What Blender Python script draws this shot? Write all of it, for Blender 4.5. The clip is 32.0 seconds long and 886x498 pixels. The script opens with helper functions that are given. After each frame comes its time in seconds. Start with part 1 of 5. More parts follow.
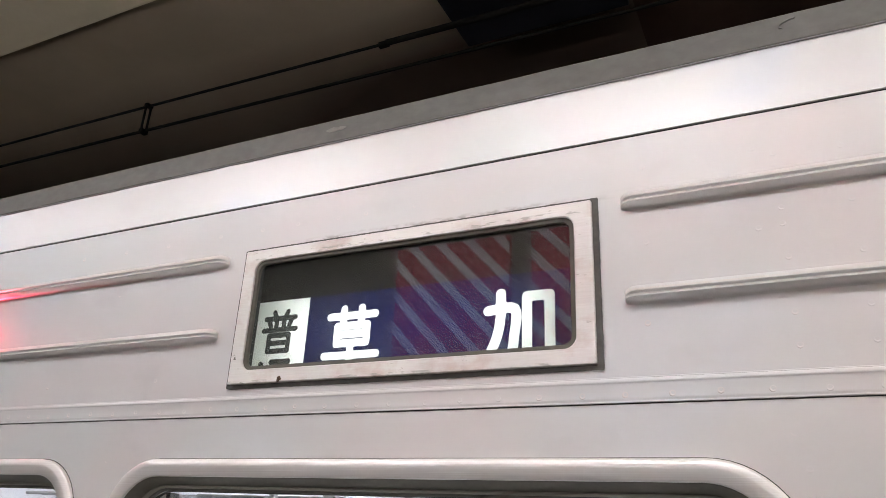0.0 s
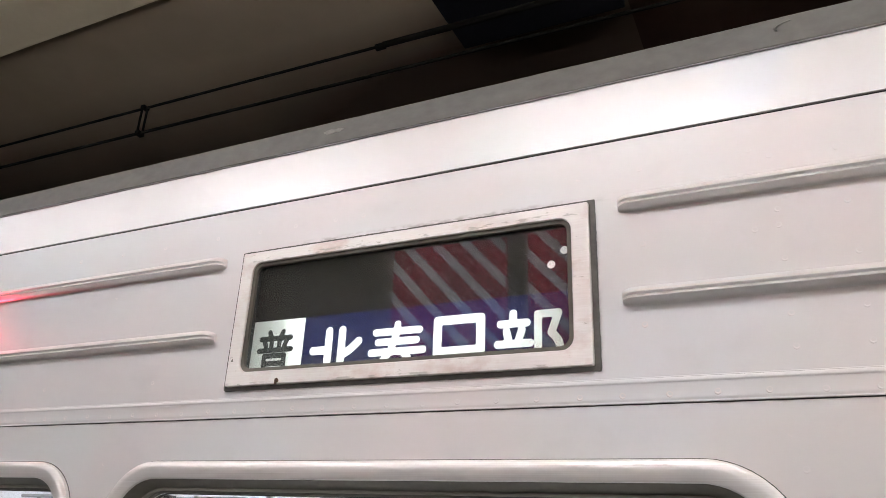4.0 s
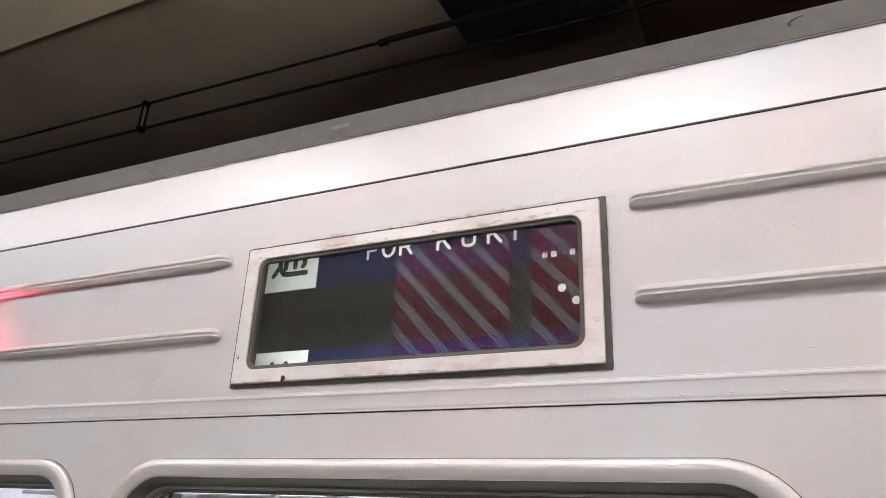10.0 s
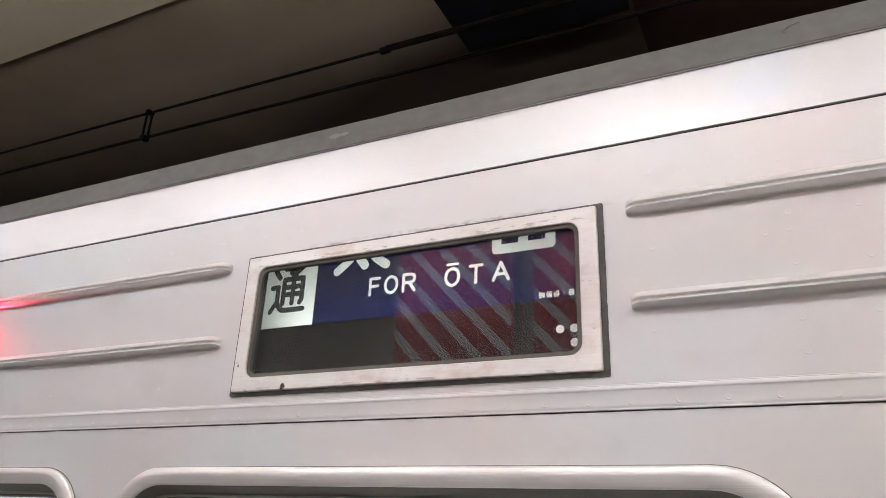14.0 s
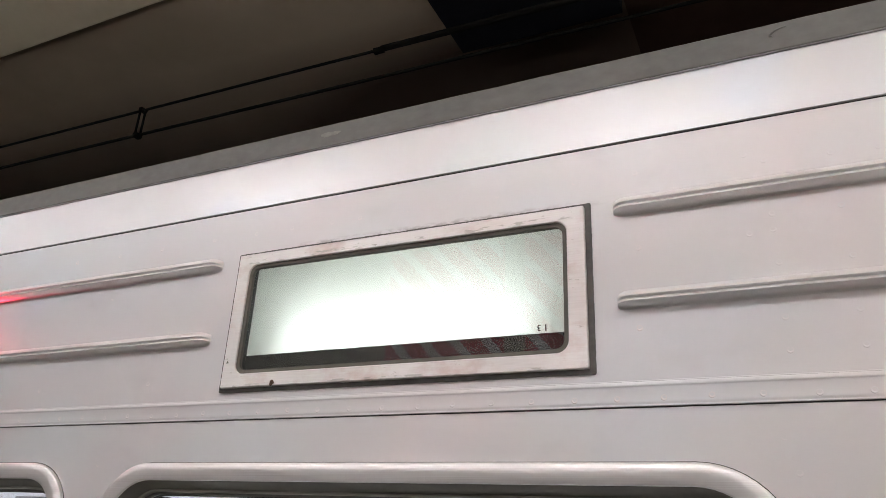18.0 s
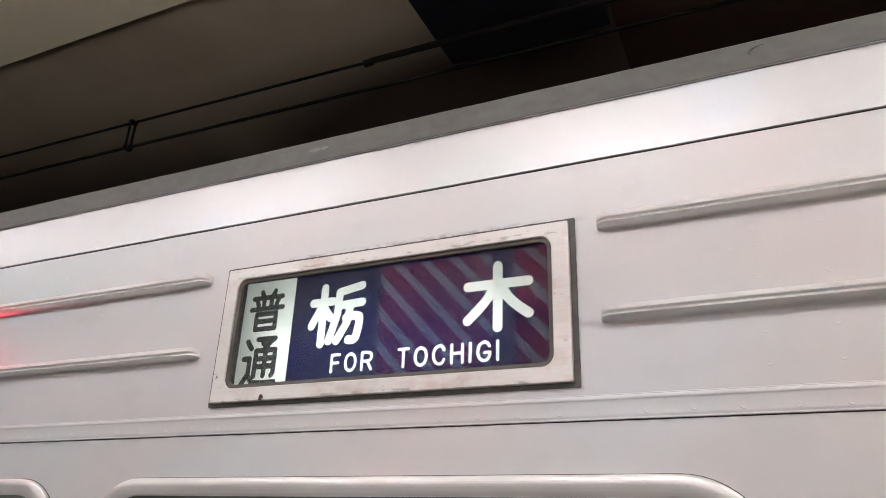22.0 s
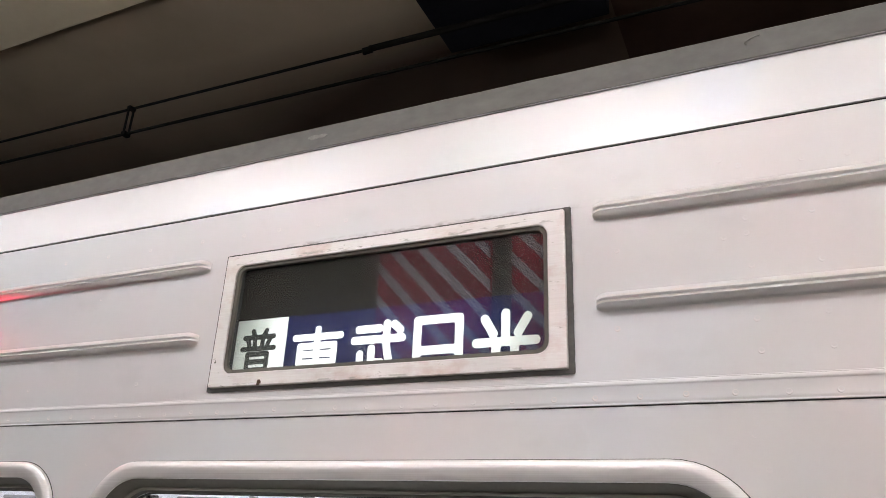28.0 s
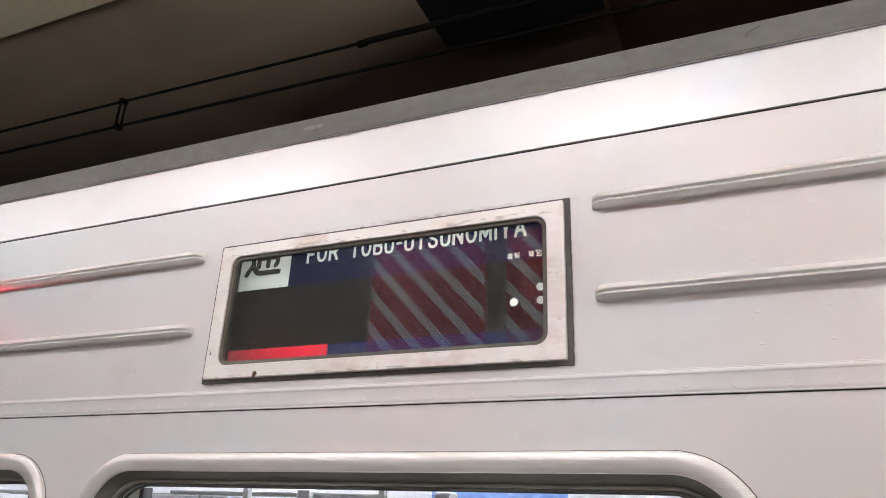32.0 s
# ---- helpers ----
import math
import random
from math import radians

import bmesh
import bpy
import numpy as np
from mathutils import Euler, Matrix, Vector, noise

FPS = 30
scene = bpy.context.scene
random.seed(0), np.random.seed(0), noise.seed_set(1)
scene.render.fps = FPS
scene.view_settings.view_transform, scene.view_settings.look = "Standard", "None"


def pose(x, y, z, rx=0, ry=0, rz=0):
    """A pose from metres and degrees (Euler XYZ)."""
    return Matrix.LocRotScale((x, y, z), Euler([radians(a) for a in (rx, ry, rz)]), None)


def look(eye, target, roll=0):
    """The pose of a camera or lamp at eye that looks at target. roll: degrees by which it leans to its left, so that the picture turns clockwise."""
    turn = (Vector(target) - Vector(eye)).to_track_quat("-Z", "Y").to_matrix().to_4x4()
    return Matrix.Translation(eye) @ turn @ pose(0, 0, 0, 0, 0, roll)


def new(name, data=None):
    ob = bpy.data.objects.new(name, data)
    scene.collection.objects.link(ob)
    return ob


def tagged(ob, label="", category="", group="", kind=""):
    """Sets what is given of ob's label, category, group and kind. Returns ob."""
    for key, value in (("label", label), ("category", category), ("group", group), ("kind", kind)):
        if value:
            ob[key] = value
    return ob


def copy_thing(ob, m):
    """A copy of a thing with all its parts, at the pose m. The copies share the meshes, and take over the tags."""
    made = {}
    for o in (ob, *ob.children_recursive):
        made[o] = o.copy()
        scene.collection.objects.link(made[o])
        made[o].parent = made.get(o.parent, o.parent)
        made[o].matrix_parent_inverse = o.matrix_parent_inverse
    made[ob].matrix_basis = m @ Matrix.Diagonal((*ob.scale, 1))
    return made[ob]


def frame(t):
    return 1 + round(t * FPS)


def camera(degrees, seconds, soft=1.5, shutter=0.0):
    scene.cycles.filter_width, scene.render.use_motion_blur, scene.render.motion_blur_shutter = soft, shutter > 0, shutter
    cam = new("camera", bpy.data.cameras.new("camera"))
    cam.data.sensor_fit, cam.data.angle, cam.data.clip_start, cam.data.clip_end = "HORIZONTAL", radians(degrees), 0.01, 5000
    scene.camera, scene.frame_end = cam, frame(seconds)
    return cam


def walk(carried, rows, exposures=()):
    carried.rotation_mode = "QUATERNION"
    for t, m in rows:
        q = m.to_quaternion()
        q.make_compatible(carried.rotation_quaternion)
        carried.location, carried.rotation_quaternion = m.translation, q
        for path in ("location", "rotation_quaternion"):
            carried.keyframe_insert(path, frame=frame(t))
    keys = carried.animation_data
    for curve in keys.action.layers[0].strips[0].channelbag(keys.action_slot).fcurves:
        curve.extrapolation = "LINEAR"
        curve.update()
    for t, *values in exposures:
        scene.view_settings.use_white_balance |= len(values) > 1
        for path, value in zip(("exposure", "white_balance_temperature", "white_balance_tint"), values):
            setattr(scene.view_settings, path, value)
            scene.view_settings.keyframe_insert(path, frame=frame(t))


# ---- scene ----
cam = camera(63.5, 32.0, soft=0.85)
PATH = [
    (0, (0.6531, -1.1350, 1.7481), (-0.1757, 0.5292, 2.4839), 2.63),
    (0.5, (0.6562, -1.1450, 1.7491), (-0.1756, 0.5162, 2.4879), 2.63),
    (1, (0.6533, -1.1470, 1.7471), (-0.1785, 0.5132, 2.4909), 2.63),
    (1.5, (0.6522, -1.1410, 1.7471), (-0.1776, 0.5182, 2.4939), 2.73),
    (2, (0.6531, -1.1340, 1.7471), (-0.1727, 0.5262, 2.4959), 2.83),
    (2.5, (0.6461, -1.1351, 1.7471), (-0.1767, 0.5262, 2.4969), 2.83),
    (3, (0.6452, -1.1371, 1.7481), (-0.1767, 0.5272, 2.4949), 2.63),
    (3.5, (0.6512, -1.1370, 1.7461), (-0.1687, 0.5303, 2.4870), 2.53),
    (5.5, (0.6532, -1.1431, 1.7541), (-0.1676, 0.5212, 2.5009), 2.23),
    (6, (0.6592, -1.1390, 1.7551), (-0.1607, 0.5223, 2.5069), 2.23),
    (6.5, (0.6643, -1.1469, 1.7521), (-0.1526, 0.5143, 2.5099), 2.23),
    (7, (0.6693, -1.1529, 1.7541), (-0.1485, 0.5074, 2.5129), 2.13),
    (7.5, (0.6634, -1.1650, 1.7520), (-0.1554, 0.4933, 2.5128), 2.23),
    (8, (0.6594, -1.1660, 1.7590), (-0.1644, 0.4922, 2.5158), 2.43),
    (8.5, (0.6513, -1.1541, 1.7520), (-0.1715, 0.5062, 2.5038), 2.53),
    (9, (0.6382, -1.1382, 1.7491), (-0.1827, 0.5281, 2.4899), 2.53),
    (9.5, (0.6311, -1.1262, 1.7451), (-0.1888, 0.5451, 2.4780), 2.53),
    (10, (0.6311, -1.1343, 1.7511), (-0.1878, 0.5371, 2.4840), 2.53),
    (10.5, (0.6442, -1.1462, 1.7541), (-0.1756, 0.5212, 2.4929), 2.53),
    (11, (0.6473, -1.1511, 1.7520), (-0.1745, 0.5112, 2.4999), 2.43),
    (11.5, (0.6563, -1.1560, 1.7540), (-0.1685, 0.5012, 2.5098), 2.43),
    (12, (0.6604, -1.1610, 1.7540), (-0.1684, 0.4942, 2.5138), 2.33),
    (12.5, (0.6674, -1.1659, 1.7530), (-0.1613, 0.4882, 2.5118), 2.33),
    (13, (0.6654, -1.1609, 1.7500), (-0.1644, 0.4932, 2.5078), 2.43),
    (13.5, (0.6522, -1.1430, 1.7471), (-0.1776, 0.5131, 2.5019), 2.33),
    (14, (0.6451, -1.1341, 1.7521), (-0.1837, 0.5251, 2.5009), 2.43),
    (14.5, (0.6421, -1.1292, 1.7541), (-0.1828, 0.5341, 2.4980), 2.33),
    (16.5, (0.6693, -1.1519, 1.7521), (-0.1416, 0.5135, 2.5079), 2.33),
    (17, (0.6665, -1.1679, 1.7490), (-0.1424, 0.4964, 2.5088), 2.53),
    (17.5, (0.6604, -1.1660, 1.7490), (-0.1474, 0.4994, 2.5078), 2.63),
    (18, (0.6552, -1.1380, 1.7431), (-0.1557, 0.5274, 2.4960), 2.73),
    (18.5, (0.6510, -1.1180, 1.7432), (-0.1579, 0.5494, 2.4941), 2.93),
    (19, (0.6481, -1.1301, 1.7441), (-0.1568, 0.5394, 2.4940), 2.93),
    (19.5, (0.6452, -1.1401, 1.7441), (-0.1557, 0.5293, 2.5000), 2.83),
    (20, (0.6522, -1.1400, 1.7451), (-0.1467, 0.5274, 2.5080), 2.73),
    (20.5, (0.6562, -1.1370, 1.7501), (-0.1378, 0.5294, 2.5200), 2.53),
    (21, (0.6611, -1.1350, 1.7511), (-0.1288, 0.5295, 2.5280), 2.33),
    (21.5, (0.6672, -1.1419, 1.7471), (-0.1217, 0.5236, 2.5250), 2.13),
    (22, (0.6733, -1.1508, 1.7491), (-0.1166, 0.5156, 2.5240), 2.13),
    (22.5, (0.6753, -1.1558, 1.7481), (-0.1156, 0.5106, 2.5219), 2.23),
    (23, (0.6684, -1.1649, 1.7490), (-0.1215, 0.5026, 2.5219), 2.42),
    (23.5, (0.6645, -1.1699, 1.7460), (-0.1234, 0.4986, 2.5179), 2.42),
    (24, (0.6684, -1.1579, 1.7450), (-0.1216, 0.5106, 2.5149), 2.52),
    (24.5, (0.6693, -1.1519, 1.7461), (-0.1266, 0.5146, 2.5140), 2.43),
    (25, (0.6703, -1.1509, 1.7491), (-0.1306, 0.5135, 2.5159), 2.43),
    (25.5, (0.6723, -1.1538, 1.7471), (-0.1315, 0.5105, 2.5119), 2.33),
    (26, (0.6723, -1.1528, 1.7421), (-0.1326, 0.5126, 2.5029), 2.33),
    (26.5, (0.6792, -1.1427, 1.7411), (-0.1257, 0.5247, 2.4960), 2.33),
    (28.5, (0.6784, -1.1618, 1.7440), (-0.1016, 0.5219, 2.4890), 2.62),
    (29, (0.6663, -1.1469, 1.7471), (-0.1048, 0.5419, 2.4911), 2.82),
    (29.5, (0.6411, -1.1291, 1.7351), (-0.1180, 0.5668, 2.4762), 2.82),
    (30, (0.6342, -1.1362, 1.7351), (-0.1190, 0.5638, 2.4732), 2.82),
    (30.5, (0.6363, -1.1542, 1.7410), (-0.1148, 0.5469, 2.4771), 2.72),
    (31, (0.6413, -1.1501, 1.7420), (-0.1179, 0.5478, 2.4781), 2.62),
    (31.5, (0.6553, -1.1460, 1.7391), (-0.1119, 0.5489, 2.4751), 2.52),
    (32, (0.6643, -1.1519, 1.7361), (-0.1058, 0.5400, 2.4741), 2.42),
]
# stops by which the picture darkens while a bright panel fills the sign
STOPS = [
    (0, -0.06), (0.6, -0.11), (1.4, 0.03), (1.7, 0.05), (2.3, -0.09), (2.6, -0.12), (3.8, 0.05), (4.4, -0.09), (4.7, -0.12), (5.9, 0.05),
    (6.5, -0.08), (6.9, -0.12), (7.7, 0.03), (8, 0.05), (9, -0.12), (9.4, -0.07), (9.9, 0.05), (10.2, 0.05), (11.1, -0.12), (11.5, -0.08),
    (12.1, 0.05), (12.3, 0.05), (13.3, -0.12), (14.5, 0.05), (15.5, -0.12), (16.2, 0), (16.5, 0), (17.6, -0.29), (18.5, -0.12), (18.9, -0.06),
    (19.9, -0.30), (21.1, 0.02), (22.1, -0.12), (23, 0.05), (23.3, 0.05), (24.2, -0.12), (25.2, 0.02), (26.2, -0.23), (26.5, -0.29), (27.7, 0.02),
    (27.9, 0.02), (28.7, -0.12), (29.1, -0.08), (29.7, 0.05), (30, 0.05), (30.6, -0.08), (31, -0.12), (32, 0.05),
]
walk(cam, [(t, look(eye, target, roll)) for t, eye, target, roll in PATH], STOPS)

# ---- world and lights ----
world = bpy.data.worlds.new("station_dark")
scene.world = world
world.use_nodes = True
world.node_tree.nodes["Background"].inputs[0].default_value = (0.05, 0.045, 0.04, 1)
world.node_tree.nodes["Background"].inputs[1].default_value = 0.15

TUBE_POWER = 39.9      # platform fluorescent tubes, emission strength
SIGN_TUBE = 10.2       # tube behind the blind
RED_LAMP = 27.0        # red side lamp of the carriage


# ---- materials ----
def material(name):
    m = bpy.data.materials.new(name)
    m.use_nodes = True
    nt = m.node_tree
    return m, nt, nt.nodes["Principled BSDF"]


def node(nt, kind, **values):
    n = nt.nodes.new(kind)
    for key, v in values.items():
        n.inputs[key].default_value = v
    return n


def coords(nt, scale=(1, 1, 1)):
    tc = nt.nodes.new("ShaderNodeTexCoord")
    mp = nt.nodes.new("ShaderNodeMapping")
    mp.inputs["Scale"].default_value = scale
    nt.links.new(tc.outputs["Object"], mp.inputs["Vector"])
    return mp.outputs["Vector"]


def noise_tex(nt, vec, scale, detail=3.0, rough=0.55):
    n = nt.nodes.new("ShaderNodeTexNoise")
    n.inputs["Scale"].default_value, n.inputs["Detail"].default_value, n.inputs["Roughness"].default_value = scale, detail, rough
    nt.links.new(vec, n.inputs["Vector"])
    return n.outputs["Fac"]


def ramp(nt, fac, stops):
    r = nt.nodes.new("ShaderNodeValToRGB")
    while len(r.color_ramp.elements) < len(stops):
        r.color_ramp.elements.new(0.5)
    for e, (at, col) in zip(r.color_ramp.elements, stops):
        e.position, e.color = at, (*col, 1)
    nt.links.new(fac, r.inputs["Fac"])
    return r.outputs["Color"]


def span(nt, fac, a, b):
    r = nt.nodes.new("ShaderNodeMapRange")
    r.inputs["From Min"].default_value, r.inputs["From Max"].default_value = 0.3, 0.7
    r.inputs["To Min"].default_value, r.inputs["To Max"].default_value = a, b
    nt.links.new(fac, r.inputs["Value"])
    return r.outputs["Result"]


def mixed(nt, fac, a, b):
    m = nt.nodes.new("ShaderNodeMix")
    m.data_type = "RGBA"
    for sock, v in ((m.inputs[0], fac), (m.inputs[6], a), (m.inputs[7], b)):
        if isinstance(v, (tuple, float)):
            sock.default_value = v
        else:
            nt.links.new(v, sock)
    return m.outputs[2]


def bump(nt, p, fac, strength, distance):
    b = nt.nodes.new("ShaderNodeBump")
    b.inputs["Strength"].default_value, b.inputs["Distance"].default_value = strength, distance
    nt.links.new(fac, b.inputs["Height"])
    nt.links.new(b.outputs["Normal"], p.inputs["Normal"])


def surface(name, dark, light, rough=(0.4, 0.6), metal=0.0, scale=3.0, fine=60.0, relief=0.0, stretch=(1, 1, 1), spec=0.5):
    """A plain surface: two tones mixed by a coarse and a fine noise, uneven gloss, fine relief."""
    m, nt, p = material(name)
    vec = coords(nt, stretch)
    coarse, small = noise_tex(nt, vec, scale, 4), noise_tex(nt, vec, fine, 3)
    both = nt.nodes.new("ShaderNodeMath")
    both.operation = "MULTIPLY_ADD"
    both.inputs[1].default_value = 0.35
    nt.links.new(small, both.inputs[0])
    half = nt.nodes.new("ShaderNodeMath")
    half.operation = "MULTIPLY"
    half.inputs[1].default_value = 0.65
    nt.links.new(coarse, half.inputs[0])
    nt.links.new(half.outputs[0], both.inputs[2])
    nt.links.new(ramp(nt, both.outputs[0], ((0.32, dark), (0.68, light))), p.inputs["Base Color"])
    nt.links.new(span(nt, coarse, *rough), p.inputs["Roughness"])
    p.inputs["Metallic"].default_value = metal
    p.inputs["Specular IOR Level"].default_value = spec
    if relief:
        bump(nt, p, small, 0.5, relief)
    return m


def glow(name, colour, strength):
    m, nt, p = material(name)
    p.inputs["Base Color"].default_value = (*colour, 1)
    p.inputs["Emission Color"].default_value = (*colour, 1)
    p.inputs["Emission Strength"].default_value = strength
    return m


def glass(name, index, tint=(0.95, 0.97, 0.96), rough=0.0):
    m = bpy.data.materials.new(name)
    m.use_nodes = True
    nt = m.node_tree
    nt.nodes.remove(nt.nodes["Principled BSDF"])
    g = nt.nodes.new("ShaderNodeBsdfGlass")
    g.inputs["Color"].default_value = (*tint, 1)
    g.inputs["Roughness"].default_value = rough
    g.inputs["IOR"].default_value = index
    nt.links.new(g.outputs[0], nt.nodes["Material Output"].inputs["Surface"])
    return m


def film(name, through_colour, face_colour, dust=0.0):
    """Thin printed film: passes diffused light, and reflects a little."""
    m = bpy.data.materials.new(name)
    m.use_nodes = True
    nt = m.node_tree
    nt.nodes.remove(nt.nodes["Principled BSDF"])
    tr, df, add = (nt.nodes.new("ShaderNode" + k) for k in ("BsdfTranslucent", "BsdfDiffuse", "AddShader"))
    vec = coords(nt)
    tone = noise_tex(nt, vec, 14.0, 4)
    lo, hi = tuple(0.93 * c for c in through_colour), through_colour
    nt.links.new(ramp(nt, tone, ((0.3, lo), (0.7, hi))), tr.inputs["Color"])
    df.inputs["Color"].default_value = (*face_colour, 1)
    nt.links.new(tr.outputs[0], add.inputs[0])
    nt.links.new(df.outputs[0], add.inputs[1])
    nt.links.new(add.outputs[0], nt.nodes["Material Output"].inputs["Surface"])
    return m


def tinted_steel(name, tones, scale, rough, metal, smudge):
    """Satin steel whose tint drifts over large patches, with soft dull smudges and fine grain."""
    m, nt, p = material(name)
    drift = noise_tex(nt, coords(nt, (1, 1, 1.5)), scale, 2, 0.5)
    base = ramp(nt, drift, [(0.34 + 0.32 * k / (len(tones) - 1), c) for k, c in enumerate(tones)])
    dull = ramp(nt, noise_tex(nt, coords(nt, (1, 1, 1.4)), 5.5, 3, 0.5), ((0.60, (0, 0, 0)), (0.78, (smudge, smudge, smudge))))
    base = mixed(nt, dull, base, (0.46, 0.43, 0.41, 1))
    grain = noise_tex(nt, coords(nt), 130.0, 3)
    speck = ramp(nt, grain, ((0.70, (0, 0, 0)), (0.80, (0.12, 0.12, 0.12))))
    nt.links.new(mixed(nt, speck, base, (0.40, 0.37, 0.34, 1)), p.inputs["Base Color"])
    nt.links.new(span(nt, drift, *rough), p.inputs["Roughness"])
    p.inputs["Metallic"].default_value = metal
    bump(nt, p, grain, 0.4, 0.00005)
    return m


STEEL_SHEET = tinted_steel("satin_steel_sheet", ((0.735, 0.74, 0.755), (0.745, 0.727, 0.718), (0.785, 0.725, 0.715), (0.75, 0.738, 0.73)), 1.5, (0.42, 0.50), 0.2, 0.22)


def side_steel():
    """The satin steel, its uneven lighting along x put into its tint, with a line of dirt that settled over the sign's
    frame.
    """
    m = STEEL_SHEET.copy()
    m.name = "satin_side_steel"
    nt = m.node_tree
    p = nt.nodes["Principled BSDF"]
    base = p.inputs["Base Color"].links[0].from_socket
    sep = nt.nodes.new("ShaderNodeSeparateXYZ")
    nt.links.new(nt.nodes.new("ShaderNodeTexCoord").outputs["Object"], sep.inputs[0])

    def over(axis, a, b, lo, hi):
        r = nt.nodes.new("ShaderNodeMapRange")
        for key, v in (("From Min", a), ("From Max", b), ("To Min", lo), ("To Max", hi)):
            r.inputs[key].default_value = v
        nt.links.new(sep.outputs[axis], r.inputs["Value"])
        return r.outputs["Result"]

    def times(a, b):
        t = nt.nodes.new("ShaderNodeMath")
        t.operation = "MULTIPLY"
        nt.links.new(a, t.inputs[0])
        nt.links.new(b, t.inputs[1])
        return t.outputs[0]

    # dimmer, cooler light to the left, painted into the base colour
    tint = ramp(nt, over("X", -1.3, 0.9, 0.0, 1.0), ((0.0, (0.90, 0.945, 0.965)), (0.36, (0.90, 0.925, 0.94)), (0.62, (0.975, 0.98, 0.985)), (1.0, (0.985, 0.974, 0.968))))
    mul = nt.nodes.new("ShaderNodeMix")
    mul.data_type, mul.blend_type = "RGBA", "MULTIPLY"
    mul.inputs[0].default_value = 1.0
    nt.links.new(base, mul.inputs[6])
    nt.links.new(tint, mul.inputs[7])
    band = times(over("Z", 2.3055, 2.3185, 1.0, 0.0), over("Z", 2.300, 2.305, 0.0, 1.0))
    band = times(band, times(over("X", -0.30, -0.18, 0.0, 1.0), over("X", 0.22, 0.37, 1.0, 0.2)))
    clump = ramp(nt, noise_tex(nt, coords(nt, (0.6, 1, 1.5)), 70.0, 4, 0.65), ((0.44, (0, 0, 0)), (0.62, (1.0, 1.0, 1.0))))
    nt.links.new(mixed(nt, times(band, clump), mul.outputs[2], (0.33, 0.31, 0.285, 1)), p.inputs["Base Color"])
    return m


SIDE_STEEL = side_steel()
CANTRAIL = tinted_steel("polished_cantrail_steel", ((0.64, 0.65, 0.68), (0.68, 0.665, 0.66), (0.68, 0.65, 0.65), (0.655, 0.66, 0.65)), 2.4, (0.355, 0.43), 0.30, 0.12)
RIB_SHADE_STEEL = tinted_steel("rib_shade_steel", ((0.80, 0.795, 0.80), (0.84, 0.82, 0.81)), 1.5, (0.35, 0.41), 0.92, 0.1)


def stained_steel():
    """Brushed steel with pale red stains and a few dark scuffs."""
    m, nt, p = material("stained_frame_steel")
    vec, along = coords(nt), coords(nt, (0.35, 1, 6))
    brush = ramp(nt, noise_tex(nt, along, 60.0, 3), ((0.3, (0.80, 0.765, 0.735)), (0.7, (0.86, 0.83, 0.805))))
    stain = ramp(nt, noise_tex(nt, coords(nt, (1, 1, 1.6)), 7.0, 5, 0.65), ((0.52, (0, 0, 0)), (0.70, (0.75, 0.75, 0.75))))
    scuff = ramp(nt, noise_tex(nt, coords(nt, (0.7, 1, 2.2)), 55.0, 4, 0.6), ((0.66, (0, 0, 0)), (0.74, (0.8, 0.8, 0.8))))
    tone = mixed(nt, stain, brush, (0.62, 0.47, 0.42, 1))
    tone = mixed(nt, scuff, tone, (0.40, 0.36, 0.31, 1))
    # grey deposits that cling along the upper and lower inner edges
    sep = nt.nodes.new("ShaderNodeSeparateXYZ")
    nt.links.new(nt.nodes.new("ShaderNodeTexCoord").outputs["Object"], sep.inputs[0])
    bands = None
    for at, reach in ((2.281, 0.0055), (2.0125, 0.004)):
        off = nt.nodes.new("ShaderNodeMath")
        off.operation = "SUBTRACT"
        off.inputs[1].default_value = at
        nt.links.new(sep.outputs["Z"], off.inputs[0])
        far = nt.nodes.new("ShaderNodeMath")
        far.operation = "ABSOLUTE"
        nt.links.new(off.outputs[0], far.inputs[0])
        near = nt.nodes.new("ShaderNodeMapRange")
        for key, v in (("From Min", reach * 0.6), ("From Max", reach), ("To Min", 1.0), ("To Max", 0.0)):
            near.inputs[key].default_value = v
        nt.links.new(far.outputs[0], near.inputs["Value"])
        if bands is None:
            bands = near.outputs["Result"]
        else:
            both = nt.nodes.new("ShaderNodeMath")
            nt.links.new(bands, both.inputs[0])
            nt.links.new(near.outputs["Result"], both.inputs[1])
            bands = both.outputs[0]
    clumps = ramp(nt, noise_tex(nt, coords(nt, (0.5, 1, 2)), 46.0, 3, 0.6), ((0.54, (0, 0, 0)), (0.62, (0.6, 0.6, 0.6))))
    held = nt.nodes.new("ShaderNodeMath")
    held.operation = "MULTIPLY"
    nt.links.new(bands, held.inputs[0])
    nt.links.new(clumps, held.inputs[1])
    tone = mixed(nt, held.outputs[0], tone, (0.36, 0.34, 0.30, 1))
    nt.links.new(tone, p.inputs["Base Color"])
    nt.links.new(span(nt, noise_tex(nt, vec, 9.0, 4), 0.28, 0.42), p.inputs["Roughness"])
    p.inputs["Metallic"].default_value = 0.3
    return m


FRAME_STEEL = stained_steel()


